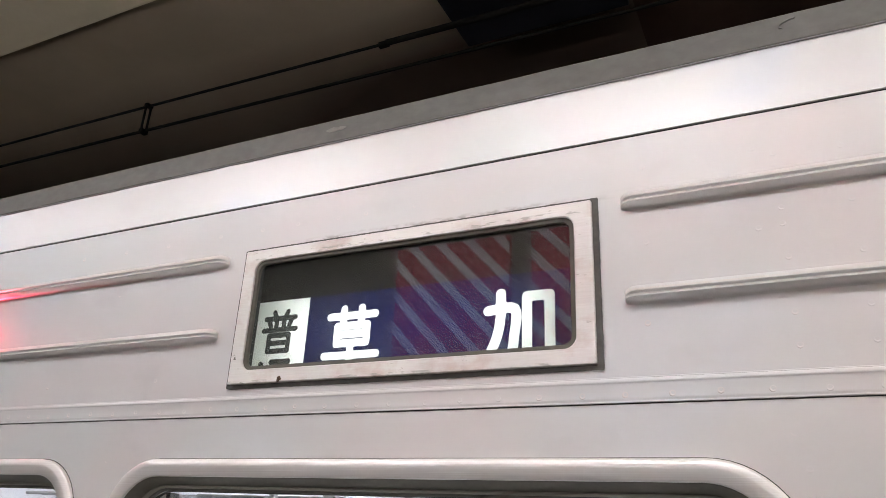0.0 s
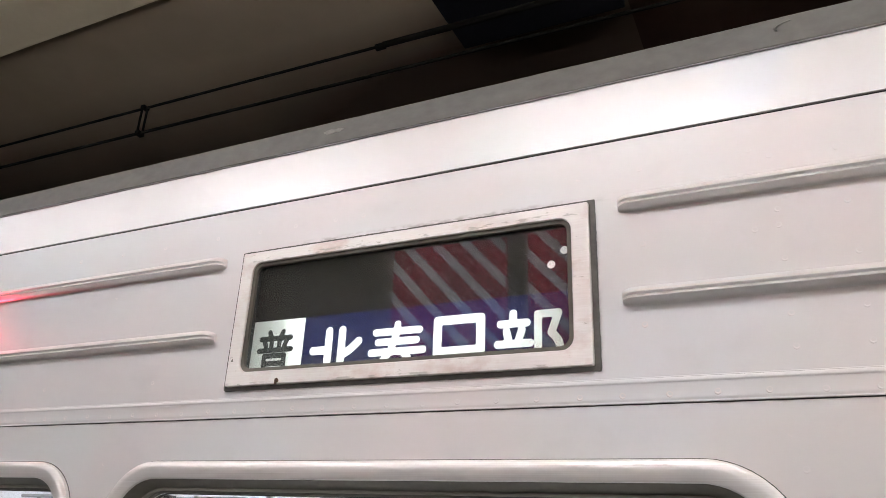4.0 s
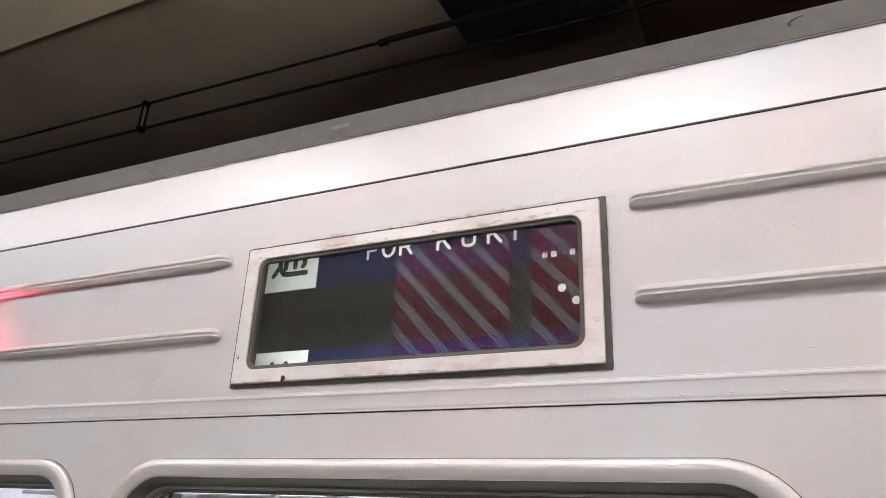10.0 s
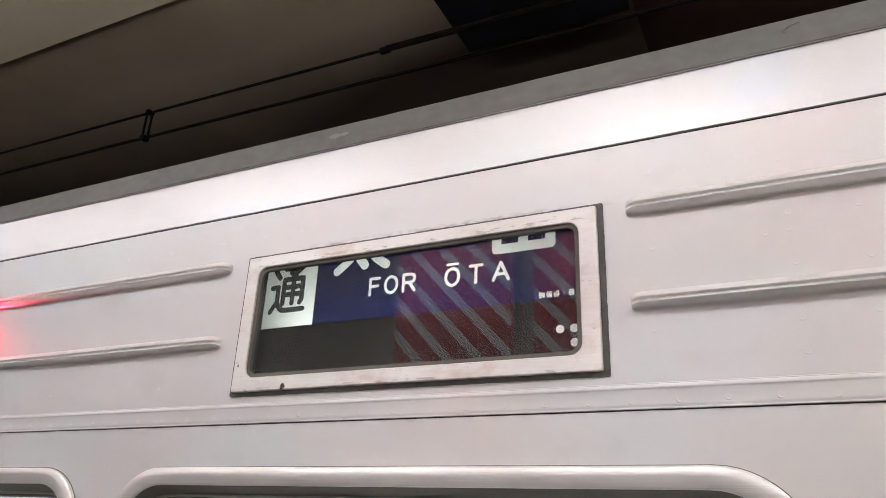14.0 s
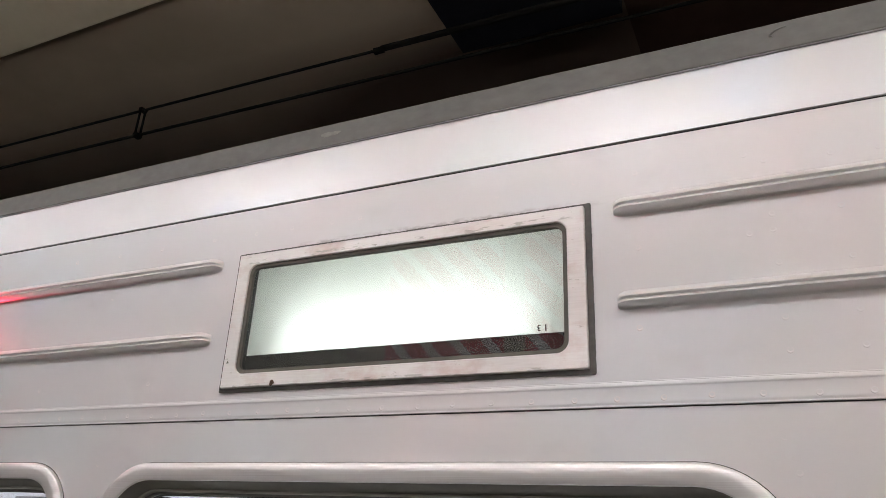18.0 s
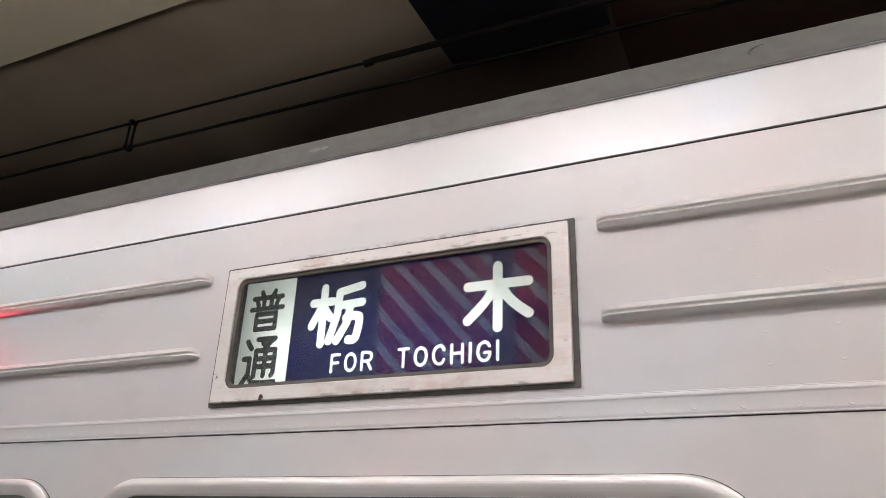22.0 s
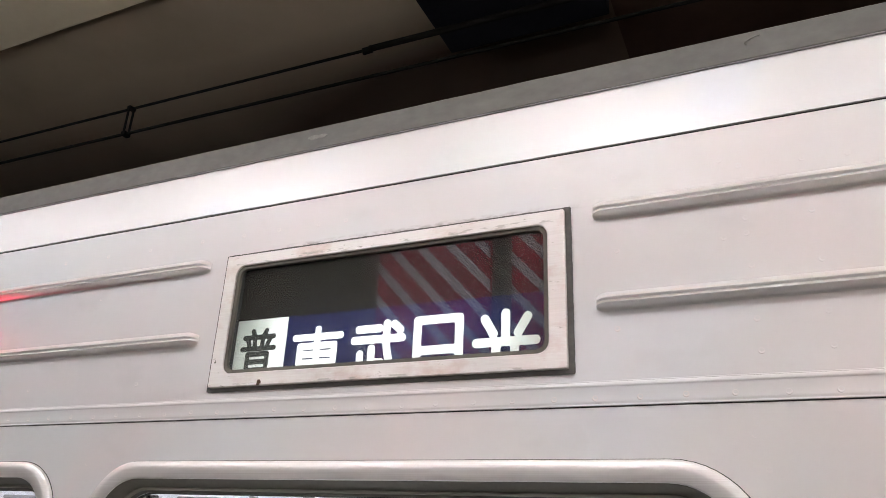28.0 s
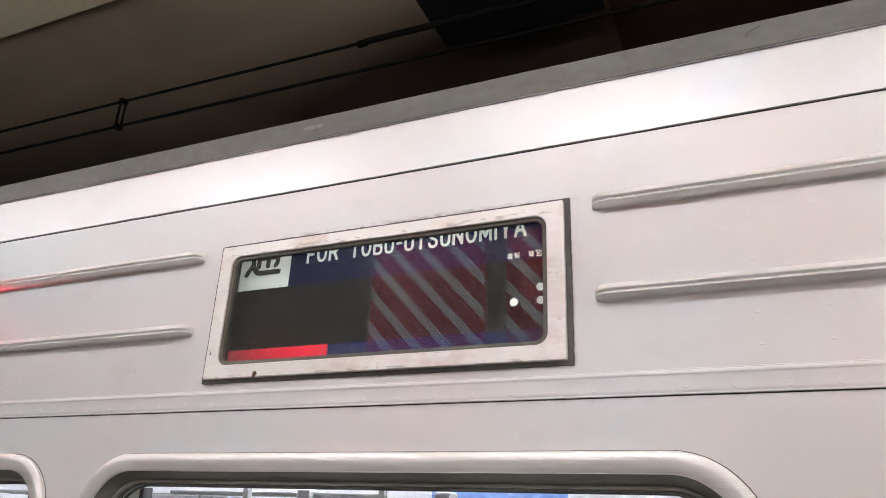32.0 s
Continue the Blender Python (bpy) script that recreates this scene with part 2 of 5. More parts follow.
def brushed_steel():
    """Steel brushed along its length: fine streaks, faint pink patches, uneven gloss."""
    m, nt, p = material("brushed_window_steel")
    streak = noise_tex(nt, coords(nt, (0.03, 1, 6)), 110.0, 4, 0.6)
    patch = noise_tex(nt, coords(nt, (0.5, 1, 2)), 4.0, 3)
    tone = ramp(nt, streak, ((0.30, (0.72, 0.69, 0.67)), (0.70, (0.83, 0.81, 0.795))))
    pink = ramp(nt, patch, ((0.50, (0, 0, 0)), (0.72, (0.5, 0.5, 0.5))))
    nt.links.new(mixed(nt, pink, tone, (0.80, 0.70, 0.67, 1)), p.inputs["Base Color"])
    nt.links.new(span(nt, streak, 0.31, 0.39), p.inputs["Roughness"])
    p.inputs["Metallic"].default_value = 0.46
    return m


WINDOW_STEEL = brushed_steel()
CHIP_PAINT = surface("pale_undercoat", (0.13, 0.125, 0.11), (0.25, 0.24, 0.215), (0.5, 0.7), 0.0, 30.0, 160.0, 0.0002)
GUTTER_PAINT = surface("worn_grey_gutter_paint", (0.10, 0.095, 0.085), (0.16, 0.155, 0.14), (0.55, 0.75), 0.0, 6.0, 55.0, 0.0004, (0.6, 1, 1))
GUTTER_BARE = surface("bare_gutter_edge", (0.22, 0.21, 0.205), (0.44, 0.43, 0.42), (0.4, 0.6), 0.3, 14.0, 80.0, 0.0002, (0.4, 1, 1))
ROOF_GREY = surface("grey_roof_canvas", (0.10, 0.10, 0.10), (0.16, 0.16, 0.155), (0.7, 0.9), 0.0, 3.0, 40.0, 0.001)
RUBBER = surface("aged_grey_rubber", (0.15, 0.142, 0.125), (0.23, 0.22, 0.195), (0.6, 0.8), 0.0, 12.0, 90.0, 0.0002)
WINDOW_RUBBER = surface("brown_grey_window_rubber", (0.115, 0.105, 0.085), (0.17, 0.157, 0.13), (0.6, 0.8), 0.0, 12.0, 90.0, 0.0002)
LIP_RUBBER = surface("pale_gasket_rubber", (0.19, 0.175, 0.15), (0.27, 0.25, 0.215), (0.5, 0.7), 0.0, 12.0, 90.0, 0.0002, (0.3, 1, 1))
SIGN_SEAL = surface("brown_grey_sign_rubber", (0.075, 0.068, 0.054), (0.135, 0.124, 0.100), (0.5, 0.7), 0.0, 14.0, 90.0, 0.0002)
SEALANT = surface("dark_grey_sealant", (0.07, 0.066, 0.06), (0.15, 0.142, 0.13), (0.55, 0.75), 0.0, 16.0, 90.0, 0.0003)
BLACK_GAP = surface("black_joint", (0.012, 0.011, 0.01), (0.03, 0.028, 0.026), (0.7, 0.9))
RUST = surface("brown_rust", (0.05, 0.026, 0.013), (0.17, 0.085, 0.042), (0.8, 0.95), 0.0, 60.0, 300.0, 0.0006)
LIGHT_BOX = surface("grey_box_enamel", (0.52, 0.53, 0.50), (0.60, 0.61, 0.58), (0.5, 0.7))
HOUSING = surface("dark_housing", (0.03, 0.03, 0.03), (0.05, 0.05, 0.05), (0.6, 0.8))
SALOON_WHITE = surface("pale_saloon_laminate", (0.70, 0.70, 0.76), (0.78, 0.78, 0.83), (0.4, 0.6))
POSTER_BLUE = surface("blue_poster_paper", (0.12, 0.24, 0.62), (0.30, 0.45, 0.80), (0.4, 0.6), 0.0, 9.0, 30.0)
RACK_STEEL = surface("grey_rack_tube", (0.20, 0.20, 0.21), (0.30, 0.30, 0.31), (0.3, 0.4), 0.5)
LINING = surface("cream_lining_laminate", (0.55, 0.52, 0.46), (0.62, 0.59, 0.53), (0.4, 0.6))
def dusty_glass():
    """Sign glass with specks of dust gathered along its lower edge."""
    m = glass("sign_glass", 1.62)
    nt = m.node_tree
    out, clear = nt.nodes["Material Output"], nt.nodes["Glass BSDF"]
    tc = nt.nodes.new("ShaderNodeTexCoord")
    sep = nt.nodes.new("ShaderNodeSeparateXYZ")
    nt.links.new(tc.outputs["Object"], sep.inputs[0])
    low = nt.nodes.new("ShaderNodeMapRange")
    for key, v in (("From Min", 2.042), ("From Max", 2.085), ("To Min", 0.085), ("To Max", 0.0)):
        low.inputs[key].default_value = v
    nt.links.new(sep.outputs["Z"], low.inputs["Value"])
    speck = noise_tex(nt, coords(nt), 420.0, 2, 0.7)
    add = nt.nodes.new("ShaderNodeMath")
    nt.links.new(speck, add.inputs[0])
    nt.links.new(low.outputs["Result"], add.inputs[1])
    mask = ramp(nt, add.outputs[0], ((0.62, (0.035, 0.035, 0.035)), (0.76, (0.085, 0.085, 0.085))))
    # dried rims of drops in the same band
    rim = ramp(nt, noise_tex(nt, coords(nt), 150.0, 2, 0.5), ((0.44, (0, 0, 0)), (0.49, (1, 1, 1)), (0.52, (1, 1, 1)), (0.57, (0, 0, 0))))
    band = nt.nodes.new("ShaderNodeMath")
    band.operation = "MULTIPLY"
    nt.links.new(rim, band.inputs[0])
    nt.links.new(low.outputs["Result"], band.inputs[1])
    both = nt.nodes.new("ShaderNodeMath")
    nt.links.new(mask, both.inputs[0])
    nt.links.new(band.outputs[0], both.inputs[1])
    dust, lit = nt.nodes.new("ShaderNodeBsdfDiffuse"), nt.nodes.new("ShaderNodeBsdfTranslucent")
    dust.inputs["Color"].default_value = (0.16, 0.15, 0.145, 1)
    lit.inputs["Color"].default_value = (0.50, 0.48, 0.46, 1)
    grime, mix = nt.nodes.new("ShaderNodeAddShader"), nt.nodes.new("ShaderNodeMixShader")
    for a, b in ((dust.outputs[0], grime.inputs[0]), (lit.outputs[0], grime.inputs[1]), (both.outputs[0], mix.inputs[0]), (clear.outputs[0], mix.inputs[1]), (grime.outputs[0], mix.inputs[2]), (mix.outputs[0], out.inputs["Surface"])):
        nt.links.new(a, b)
    return m


SIGN_GLASS = dusty_glass()
WINDOW_GLASS = glass("window_glass", 1.5, (0.95, 0.96, 0.97))
FILM_WHITE = film("white_blind_film", (0.85, 0.858, 0.828), (0.11, 0.11, 0.10))
INK_BLUE = film("blue_blind_ink", (0.0042, 0.0064, 0.040), (0.003, 0.004, 0.010))
INK_BLACK = film("black_blind_ink", (0.0008, 0.0008, 0.0008), (0.010, 0.009, 0.008))
INK_MARK = film("dark_lettering_ink", (0.012, 0.014, 0.014), (0.03, 0.032, 0.03))
INK_RED = film("red_blind_ink", (0.50, 0.012, 0.03), (0.05, 0.004, 0.006))
TUBE_GLASS = glow("lit_fluorescent_tube", (0.995, 0.98, 1.025), TUBE_POWER)
SIGN_TUBE_GLASS = glow("lit_sign_tube", (0.97, 1.0, 1.01), SIGN_TUBE)
RED_LENS = glow("lit_red_lens", (1.0, 0.05, 0.10), RED_LAMP)
LAMP_WHITE = surface("white_lamp_tray", (0.7, 0.7, 0.68), (0.8, 0.8, 0.78), (0.4, 0.6))
CEILING_BEIGE = surface("beige_ceiling_paint", (0.85, 0.745, 0.54), (0.91, 0.805, 0.60), (0.7, 0.9), 0.0, 1.2, 25.0, 0.002)


def shaded_ceiling():
    """Brown concrete, with the shade over the track put into its colour as a ragged band."""
    m, nt, p = material("shaded_tunnel_concrete")
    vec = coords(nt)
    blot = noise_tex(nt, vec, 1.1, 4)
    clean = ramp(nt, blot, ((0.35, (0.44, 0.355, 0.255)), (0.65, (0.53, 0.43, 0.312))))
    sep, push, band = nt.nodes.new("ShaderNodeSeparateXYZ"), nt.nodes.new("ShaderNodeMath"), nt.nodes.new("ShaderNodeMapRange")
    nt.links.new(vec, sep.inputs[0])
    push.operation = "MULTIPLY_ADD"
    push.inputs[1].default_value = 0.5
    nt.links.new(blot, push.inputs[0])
    # the painted shade deepens towards the beam
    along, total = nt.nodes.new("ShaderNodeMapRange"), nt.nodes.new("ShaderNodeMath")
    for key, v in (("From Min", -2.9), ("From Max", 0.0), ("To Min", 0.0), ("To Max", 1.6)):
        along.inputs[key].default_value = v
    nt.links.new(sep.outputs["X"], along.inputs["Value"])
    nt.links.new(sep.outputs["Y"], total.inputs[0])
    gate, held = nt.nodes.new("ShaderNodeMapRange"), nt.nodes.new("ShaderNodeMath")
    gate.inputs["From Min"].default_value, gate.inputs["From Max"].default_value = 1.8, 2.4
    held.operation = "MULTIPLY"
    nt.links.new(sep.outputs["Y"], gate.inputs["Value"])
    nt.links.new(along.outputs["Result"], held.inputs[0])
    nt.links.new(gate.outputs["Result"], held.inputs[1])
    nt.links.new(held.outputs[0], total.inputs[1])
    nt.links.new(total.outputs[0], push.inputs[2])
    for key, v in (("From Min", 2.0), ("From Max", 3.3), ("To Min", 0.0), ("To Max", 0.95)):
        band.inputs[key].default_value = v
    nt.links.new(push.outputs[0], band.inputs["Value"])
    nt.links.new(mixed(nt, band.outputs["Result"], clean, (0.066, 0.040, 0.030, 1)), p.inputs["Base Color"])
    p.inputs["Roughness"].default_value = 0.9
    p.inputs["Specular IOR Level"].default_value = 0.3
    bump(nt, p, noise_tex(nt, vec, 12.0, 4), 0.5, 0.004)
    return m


CEILING_DARK = shaded_ceiling()
BEAM_PAINT = surface("dark_blue_beam_paint", (0.007, 0.007, 0.010), (0.013, 0.013, 0.019), (0.85, 0.95), 0.0, 2.0, 30.0, 0.001, spec=0.15)
# near-black copy of the ceiling concrete: the bay's shade is in its colour
CEILING_BLACK = surface("shaded_bay_concrete", (0.040, 0.020, 0.014), (0.062, 0.032, 0.022), (0.85, 0.95), 0.0, 0.8, 12.0, 0.004, spec=0.2)
WIRE = surface("sooty_copper_wire", (0.003, 0.0025, 0.002), (0.008, 0.007, 0.006), (0.85, 0.95), 0.0, spec=0.1)
TUNNEL_WALL = surface("dark_tunnel_wall", (0.05, 0.042, 0.038), (0.09, 0.078, 0.07), (0.8, 0.95), 0.0, 0.7, 10.0, 0.004)
PLATFORM_TILE = surface("grey_platform_tile", (0.105, 0.095, 0.082), (0.155, 0.142, 0.125), (0.35, 0.55), 0.0, 2.5, 60.0, 0.0006)
PLATFORM_WALL = surface("buff_platform_wall", (0.32, 0.30, 0.27), (0.40, 0.38, 0.34), (0.5, 0.7), 0.0, 1.5, 20.0, 0.001)
CONCRETE = surface("platform_concrete", (0.22, 0.21, 0.20), (0.32, 0.31, 0.29), (0.75, 0.9), 0.0, 2.0, 30.0, 0.002)
BOARD_RED = surface("red_board_paint", (0.34, 0.009, 0.026), (0.44, 0.014, 0.040), (0.4, 0.55), 0.0, 4.0, 60.0)
BOARD_WHITE = surface("white_board_paint", (0.58, 0.59, 0.62), (0.70, 0.71, 0.74), (0.4, 0.55), 0.0, 4.0, 60.0)
BOARD_EDGE = surface("grey_board_steel", (0.10, 0.11, 0.13), (0.16, 0.17, 0.19), (0.4, 0.6), 0.4)


# ---- mesh helpers ----
def linked(name, bm, mats, parent=None, label="", smooth=None):
    me = bpy.data.meshes.new(name)
    bmesh.ops.recalc_face_normals(bm, faces=bm.faces)
    bm.to_mesh(me)
    bm.free()
    for m in mats if isinstance(mats, (list, tuple)) else [mats]:
        me.materials.append(m)
    if smooth is not None:
        me.shade_smooth()
        me.set_sharp_from_angle(angle=radians(smooth))
    ob = new(name, me)
    if parent:
        ob.parent = parent
    if label:
        ob["label"] = label
    return ob


def part(name, bm, mat, parent, label="", smooth=None):
    return linked(name, bm, mat, parent, label, smooth)


def empty(name, at=(0, 0, 0)):
    ob = new(name)
    ob.empty_display_size = 0.1
    ob.location = at
    return ob


def box(x0, x1, y0, y1, z0, z1, bevel=0.0, segments=2, bm=None):
    b = bm or bmesh.new()
    made = bmesh.ops.create_cube(b, size=1.0)["verts"]
    bmesh.ops.transform(b, matrix=Matrix.Translation(((x0 + x1) / 2, (y0 + y1) / 2, (z0 + z1) / 2)) @ Matrix.Diagonal((x1 - x0, y1 - y0, z1 - z0, 1)), verts=made)
    if bevel:
        edges = list({e for v in made for e in v.link_edges})
        bmesh.ops.bevel(b, geom=edges, offset=bevel, segments=segments, profile=0.5, affect="EDGES")
    return b


def rounded(x0, x1, z0, z1, r, n=8):
    """Corners of a rounded rectangle, counter-clockwise."""
    pts = []
    for cx, cz, a0 in ((x1 - r, z0 + r, -90), (x1 - r, z1 - r, 0), (x0 + r, z1 - r, 90), (x0 + r, z0 + r, 180)):
        for i in range(n + 1):
            a = radians(a0 + 90 * i / n)
            pts.append((cx + r * math.cos(a), cz + r * math.sin(a)))
    return pts


def sheet_with_holes(outer, holes, y0, y1):
    """A flat sheet in the xz plane from y0 (front) to y1 with openings through it."""
    from mathutils.geometry import tessellate_polygon
    loops = [outer, *holes]
    flat = [Vector((x, z, 0)) for lp in loops for x, z in lp]
    tris = tessellate_polygon([[Vector((x, z, 0)) for x, z in lp] for lp in loops])
    bm = bmesh.new()
    front = [bm.verts.new((v.x, y0, v.y)) for v in flat]
    back = [bm.verts.new((v.x, y1, v.y)) for v in flat]
    for t in tris:
        bm.faces.new([front[i] for i in t])
        bm.faces.new([back[i] for i in reversed(t)])
    k = 0
    for lp in loops:
        n = len(lp)
        for i in range(n):
            a, b = k + i, k + (i + 1) % n
            bm.faces.new((front[a], front[b], back[b], back[a]))
        k += n
    return bm


def ring_band(inner, outer, y_in, y_out, back):
    """A moulding between two outlines with the same number of points; its face runs from y_in to y_out, its back lies at back."""
    bm = bmesh.new()
    n = len(inner)
    rows = [[bm.verts.new((x, y, z)) for x, z in lp] for lp, y in ((inner, back), (inner, y_in), (outer, y_out), (outer, back))]
    for a in range(4):
        p, q = rows[a], rows[(a + 1) % 4]
        for i in range(n):
            j = (i + 1) % n
            bm.faces.new((p[i], p[j], q[j], q[i]))
    return bm


def profile_ring(outline_at, profile):
    """Sweeps (inset, y) points of a profile round an outline given by outline_at(inset)."""
    bm = bmesh.new()
    rows = [[bm.verts.new((x, y, z)) for x, z in outline_at(d)] for d, y in profile]
    n = len(rows[0])
    for p, q in zip(rows, rows[1:]):
        for i in range(n):
            j = (i + 1) % n
            bm.faces.new((p[i], p[j], q[j], q[i]))
    return bm


def swept(profile, x0, x1, closed=True, steps=1):
    """A (y, z) profile drawn out along x."""
    bm = bmesh.new()
    rows = []
    for k in range(steps + 1):
        x = x0 + (x1 - x0) * k / steps
        rows.append([bm.verts.new((x, y, z)) for y, z in profile])
    n = len(profile)
    for p, q in zip(rows, rows[1:]):
        for i in range(n if closed else n - 1):
            j = (i + 1) % n
            bm.faces.new((p[i], p[j], q[j], q[i]))
    if closed:
        bm.faces.new(rows[0])
        bm.faces.new(list(reversed(rows[-1])))
    return bm


def rod(p, q, r, n=12, bm=None):
    b = bm or bmesh.new()
    p, q = Vector(p), Vector(q)
    made = bmesh.ops.create_cone(b, cap_ends=True, segments=n, radius1=r, radius2=r, depth=(q - p).length)["verts"]
    turn = (q - p).to_track_quat("Z", "Y").to_matrix().to_4x4()
    bmesh.ops.transform(b, matrix=Matrix.Translation((p + q) / 2) @ turn, verts=made)
    return b


# ---- the setting: platform, ceiling, tunnel ----
def structure(ob, label, category):
    return tagged(ob, label, category, kind="structure")


X0, X1 = -9.0, 9.0
structure(linked("platform", box(X0, X1, -5.0, -0.14, -1.1, 0.0, 0.004), PLATFORM_TILE), "grey tiled station platform beside the train", "platform")
structure(linked("track_bed", box(X0, X1, -0.14, 5.2, -1.3, -1.1), CONCRETE), "concrete track bed under the train", "track bed")
structure(linked("wall_platform", box(X0, X1, -5.2, -5.0, -1.3, 4.603), PLATFORM_WALL), "plain buff wall behind the platform", "wall")
structure(linked("wall_tunnel", box(X0, X1, 5.2, 5.4, -1.3, 4.64), TUNNEL_WALL), "dark sooty tunnel wall beyond the track", "wall")
structure(linked("wall_end_west", box(X0 - 0.2, X0, -5.2, 5.4, -1.3, 4.64), TUNNEL_WALL), "dark plain end wall of the station", "wall")
structure(linked("wall_end_east", box(X1, X1 + 0.2, -5.2, 5.4, -1.3, 4.64), TUNNEL_WALL), "dark plain end wall of the station", "wall")
structure(linked("ceiling_platform", box(X0, X1, -5.2, 1.1508, 4.605, 4.638, 0.004), CEILING_BEIGE), "beige painted concrete ceiling over the platform", "ceiling")
structure(linked("ceiling_track", box(X0, 0.106, -5.2, 5.4, 4.64, 4.9), CEILING_DARK), "brown concrete ceiling with the shade over the track put into its colour", "ceiling")
structure(linked("ceiling_bay", box(0.106, X1, -5.2, 5.4, 4.64, 4.9), CEILING_BLACK), "concrete ceiling bay beyond the beam, its shade put into the colour", "ceiling")
structure(linked("ceiling_beam", box(-0.862, 0.106, 1.152, 2.130, 4.50, 4.64, 0.006), BEAM_PAINT), "dark blue painted cross beam under the tunnel ceiling", "beam")


# ---- overhead line ----
def overhead_line():
    line = tagged(empty("overhead_line", (0, 1.474, 3.92)), "sooty overhead wires hanging above the train", "overhead wire")
    line.rotation_euler.z = radians(0.88)
    part("contact_wire", rod((X0, 0, 0), (X1, 0, 0), 0.009), WIRE, line, smooth=40)
    part("messenger_wire", rod((X0, 0, 0.175), (X1, 0, 0.175), 0.008), WIRE, line, smooth=40)
    bm = rod((-1.02, 0, 0.178), (0.4, 0, 0.178), 0.017)
    rod((-1.06, 0, 0.170), (-1.01, 0, 0.172), 0.019, bm=bm)
    part("splice_sleeve", bm, WIRE, line, "thick dark sleeve on the wire", 40)
    hanger = part("hanger", rod((-2.68, -0.018, 0.0), (-2.68, -0.018, 0.18), 0.007), WIRE, line, smooth=40)
    bm = rod((-2.68, 0.018, 0.0), (-2.68, 0.018, 0.18), 0.007)
    part("hanger_bar", bm, WIRE, hanger, smooth=40)
    part("clamp", box(-2.695, -2.665, -0.024, 0.024, 0.164, 0.188, 0.005), WIRE, hanger)
    part("clamp", box(-2.697, -2.663, -0.024, 0.024, -0.018, 0.010, 0.005), WIRE, hanger)


overhead_line()


# ---- platform lamps ----
def platform_lamp(y, z):
    drop = 4.605 - z
    lamp = tagged(empty("fluorescent_lamp", (0, y, z)), "white twin-tube fluorescent platform lamp; the row on the wall is added fill", "lamp", "row of platform lamps")
    prof = [(-0.032, -0.004), (-0.026, 0.03), (0.026, 0.03), (0.032, -0.004)]
    part("reflector_tray", swept(prof, -0.62, 0.62), LAMP_WHITE, lamp)
    part("ballast_box", box(-0.60, 0.60, -0.024, 0.024, 0.030, 0.075, 0.006), LAMP_WHITE, lamp)
    for side_y in (-0.068, 0.068):
        part("tube", rod((-0.59, side_y, -0.018), (0.59, side_y, -0.018), 0.016), TUBE_GLASS, lamp, "lit white fluorescent tube", 40)
        for x in (-0.605, 0.605):
            part("tube_holder", box(x - 0.012, x + 0.012, side_y - 0.03, side_y + 0.03, -0.036, 0.01, 0.003), LAMP_WHITE, lamp)
    for x in (-0.45, 0.45):
        if y < -4:
            part("wall_bracket", box(x - 0.03, x + 0.03, -0.105, 0.03, 0.072, 0.085), LAMP_WHITE, lamp)
            continue
        part("hanging_rod", rod((x, 0, 0.07), (x, 0, drop), 0.008), LAMP_WHITE, lamp, smooth=40)
    return lamp


first_lamp = platform_lamp(-1.30, 3.34)
first_lamp.location.x = -2.9
for k in range(1, 7):
    copy_thing(first_lamp, pose(-2.9 + 1.55 * k, -1.30, 3.34))
# wall row: unseen, added to fill light on the lower side sheet
rear_fill_lamp = platform_lamp(-4.90, 3.02)
rear_fill_lamp.location.x = -5.0
for k in range(1, 6):
    copy_thing(rear_fill_lamp, pose(-5.0 + 2.3 * k, -4.90, 3.02))


# ---- striped board over the platform, mirrored by the sign's glass ----
def striped_board(x0, x1, meets):
    """meets: the height at which a stripe's upper edge meets the board's left end."""
    board = tagged(empty("striped_board", (0, -1.90, 0)), "red board with white diagonal stripes above the platform", "warning board", "striped boards")
    z0, z1 = 2.4545, 3.122
    part("panel", box(x0, x1, -0.030, 0.0, z0, z1, 0.003), BOARD_RED, board)
    run, period, width = (z1 - z0) / 1.09, 0.1577, 0.057
    first = x0 - (z1 - meets) / 1.09 - width
    k = math.floor((x0 - run - first) / period)
    while first + k * period < x1:
        # a stripe falls to the right; cut at the board's ends
        xa = first + k * period
        poly = [(xa, z1), (xa + width, z1), (xa + width + run, z0), (xa + run, z0)]
        for side, keep in ((x0 + 0.001, 1), (x1 - 0.001, -1)):
            cut = []
            for (ax, az), (bx, bz) in zip(poly, poly[1:] + poly[:1]):
                ia, ib = (ax - side) * keep >= 0, (bx - side) * keep >= 0
                if ia:
                    cut.append((ax, az))
                if ia != ib:
                    f = (side - ax) / (bx - ax)
                    cut.append((side, az + f * (bz - az)))
            poly = cut
            if not poly:
                break
        if len(poly) > 2:
            bm = bmesh.new()
            a = [bm.verts.new((x, 0.0005, z)) for x, z in poly]
            b = [bm.verts.new((x, 0.0045, z)) for x, z in poly]
            bm.faces.new(a)
            bm.faces.new(list(reversed(b)))
            for i in range(len(a)):
                j = (i + 1) % len(a)
                bm.faces.new((a[i], a[j], b[j], b[i]))
            part("stripe", bm, BOARD_WHITE, board, "white stripe")
        k += 1
    for x in (x0 + 0.08, x1 - 0.08):
        part("hanging_rod", rod((x, -0.015, z1 - 0.002), (x, -0.015, 4.605), 0.010), BOARD_EDGE, board, smooth=40)


striped_board(-1.123, -0.4975, 3.074)
striped_board(-0.3885, 0.61, 3.0444)


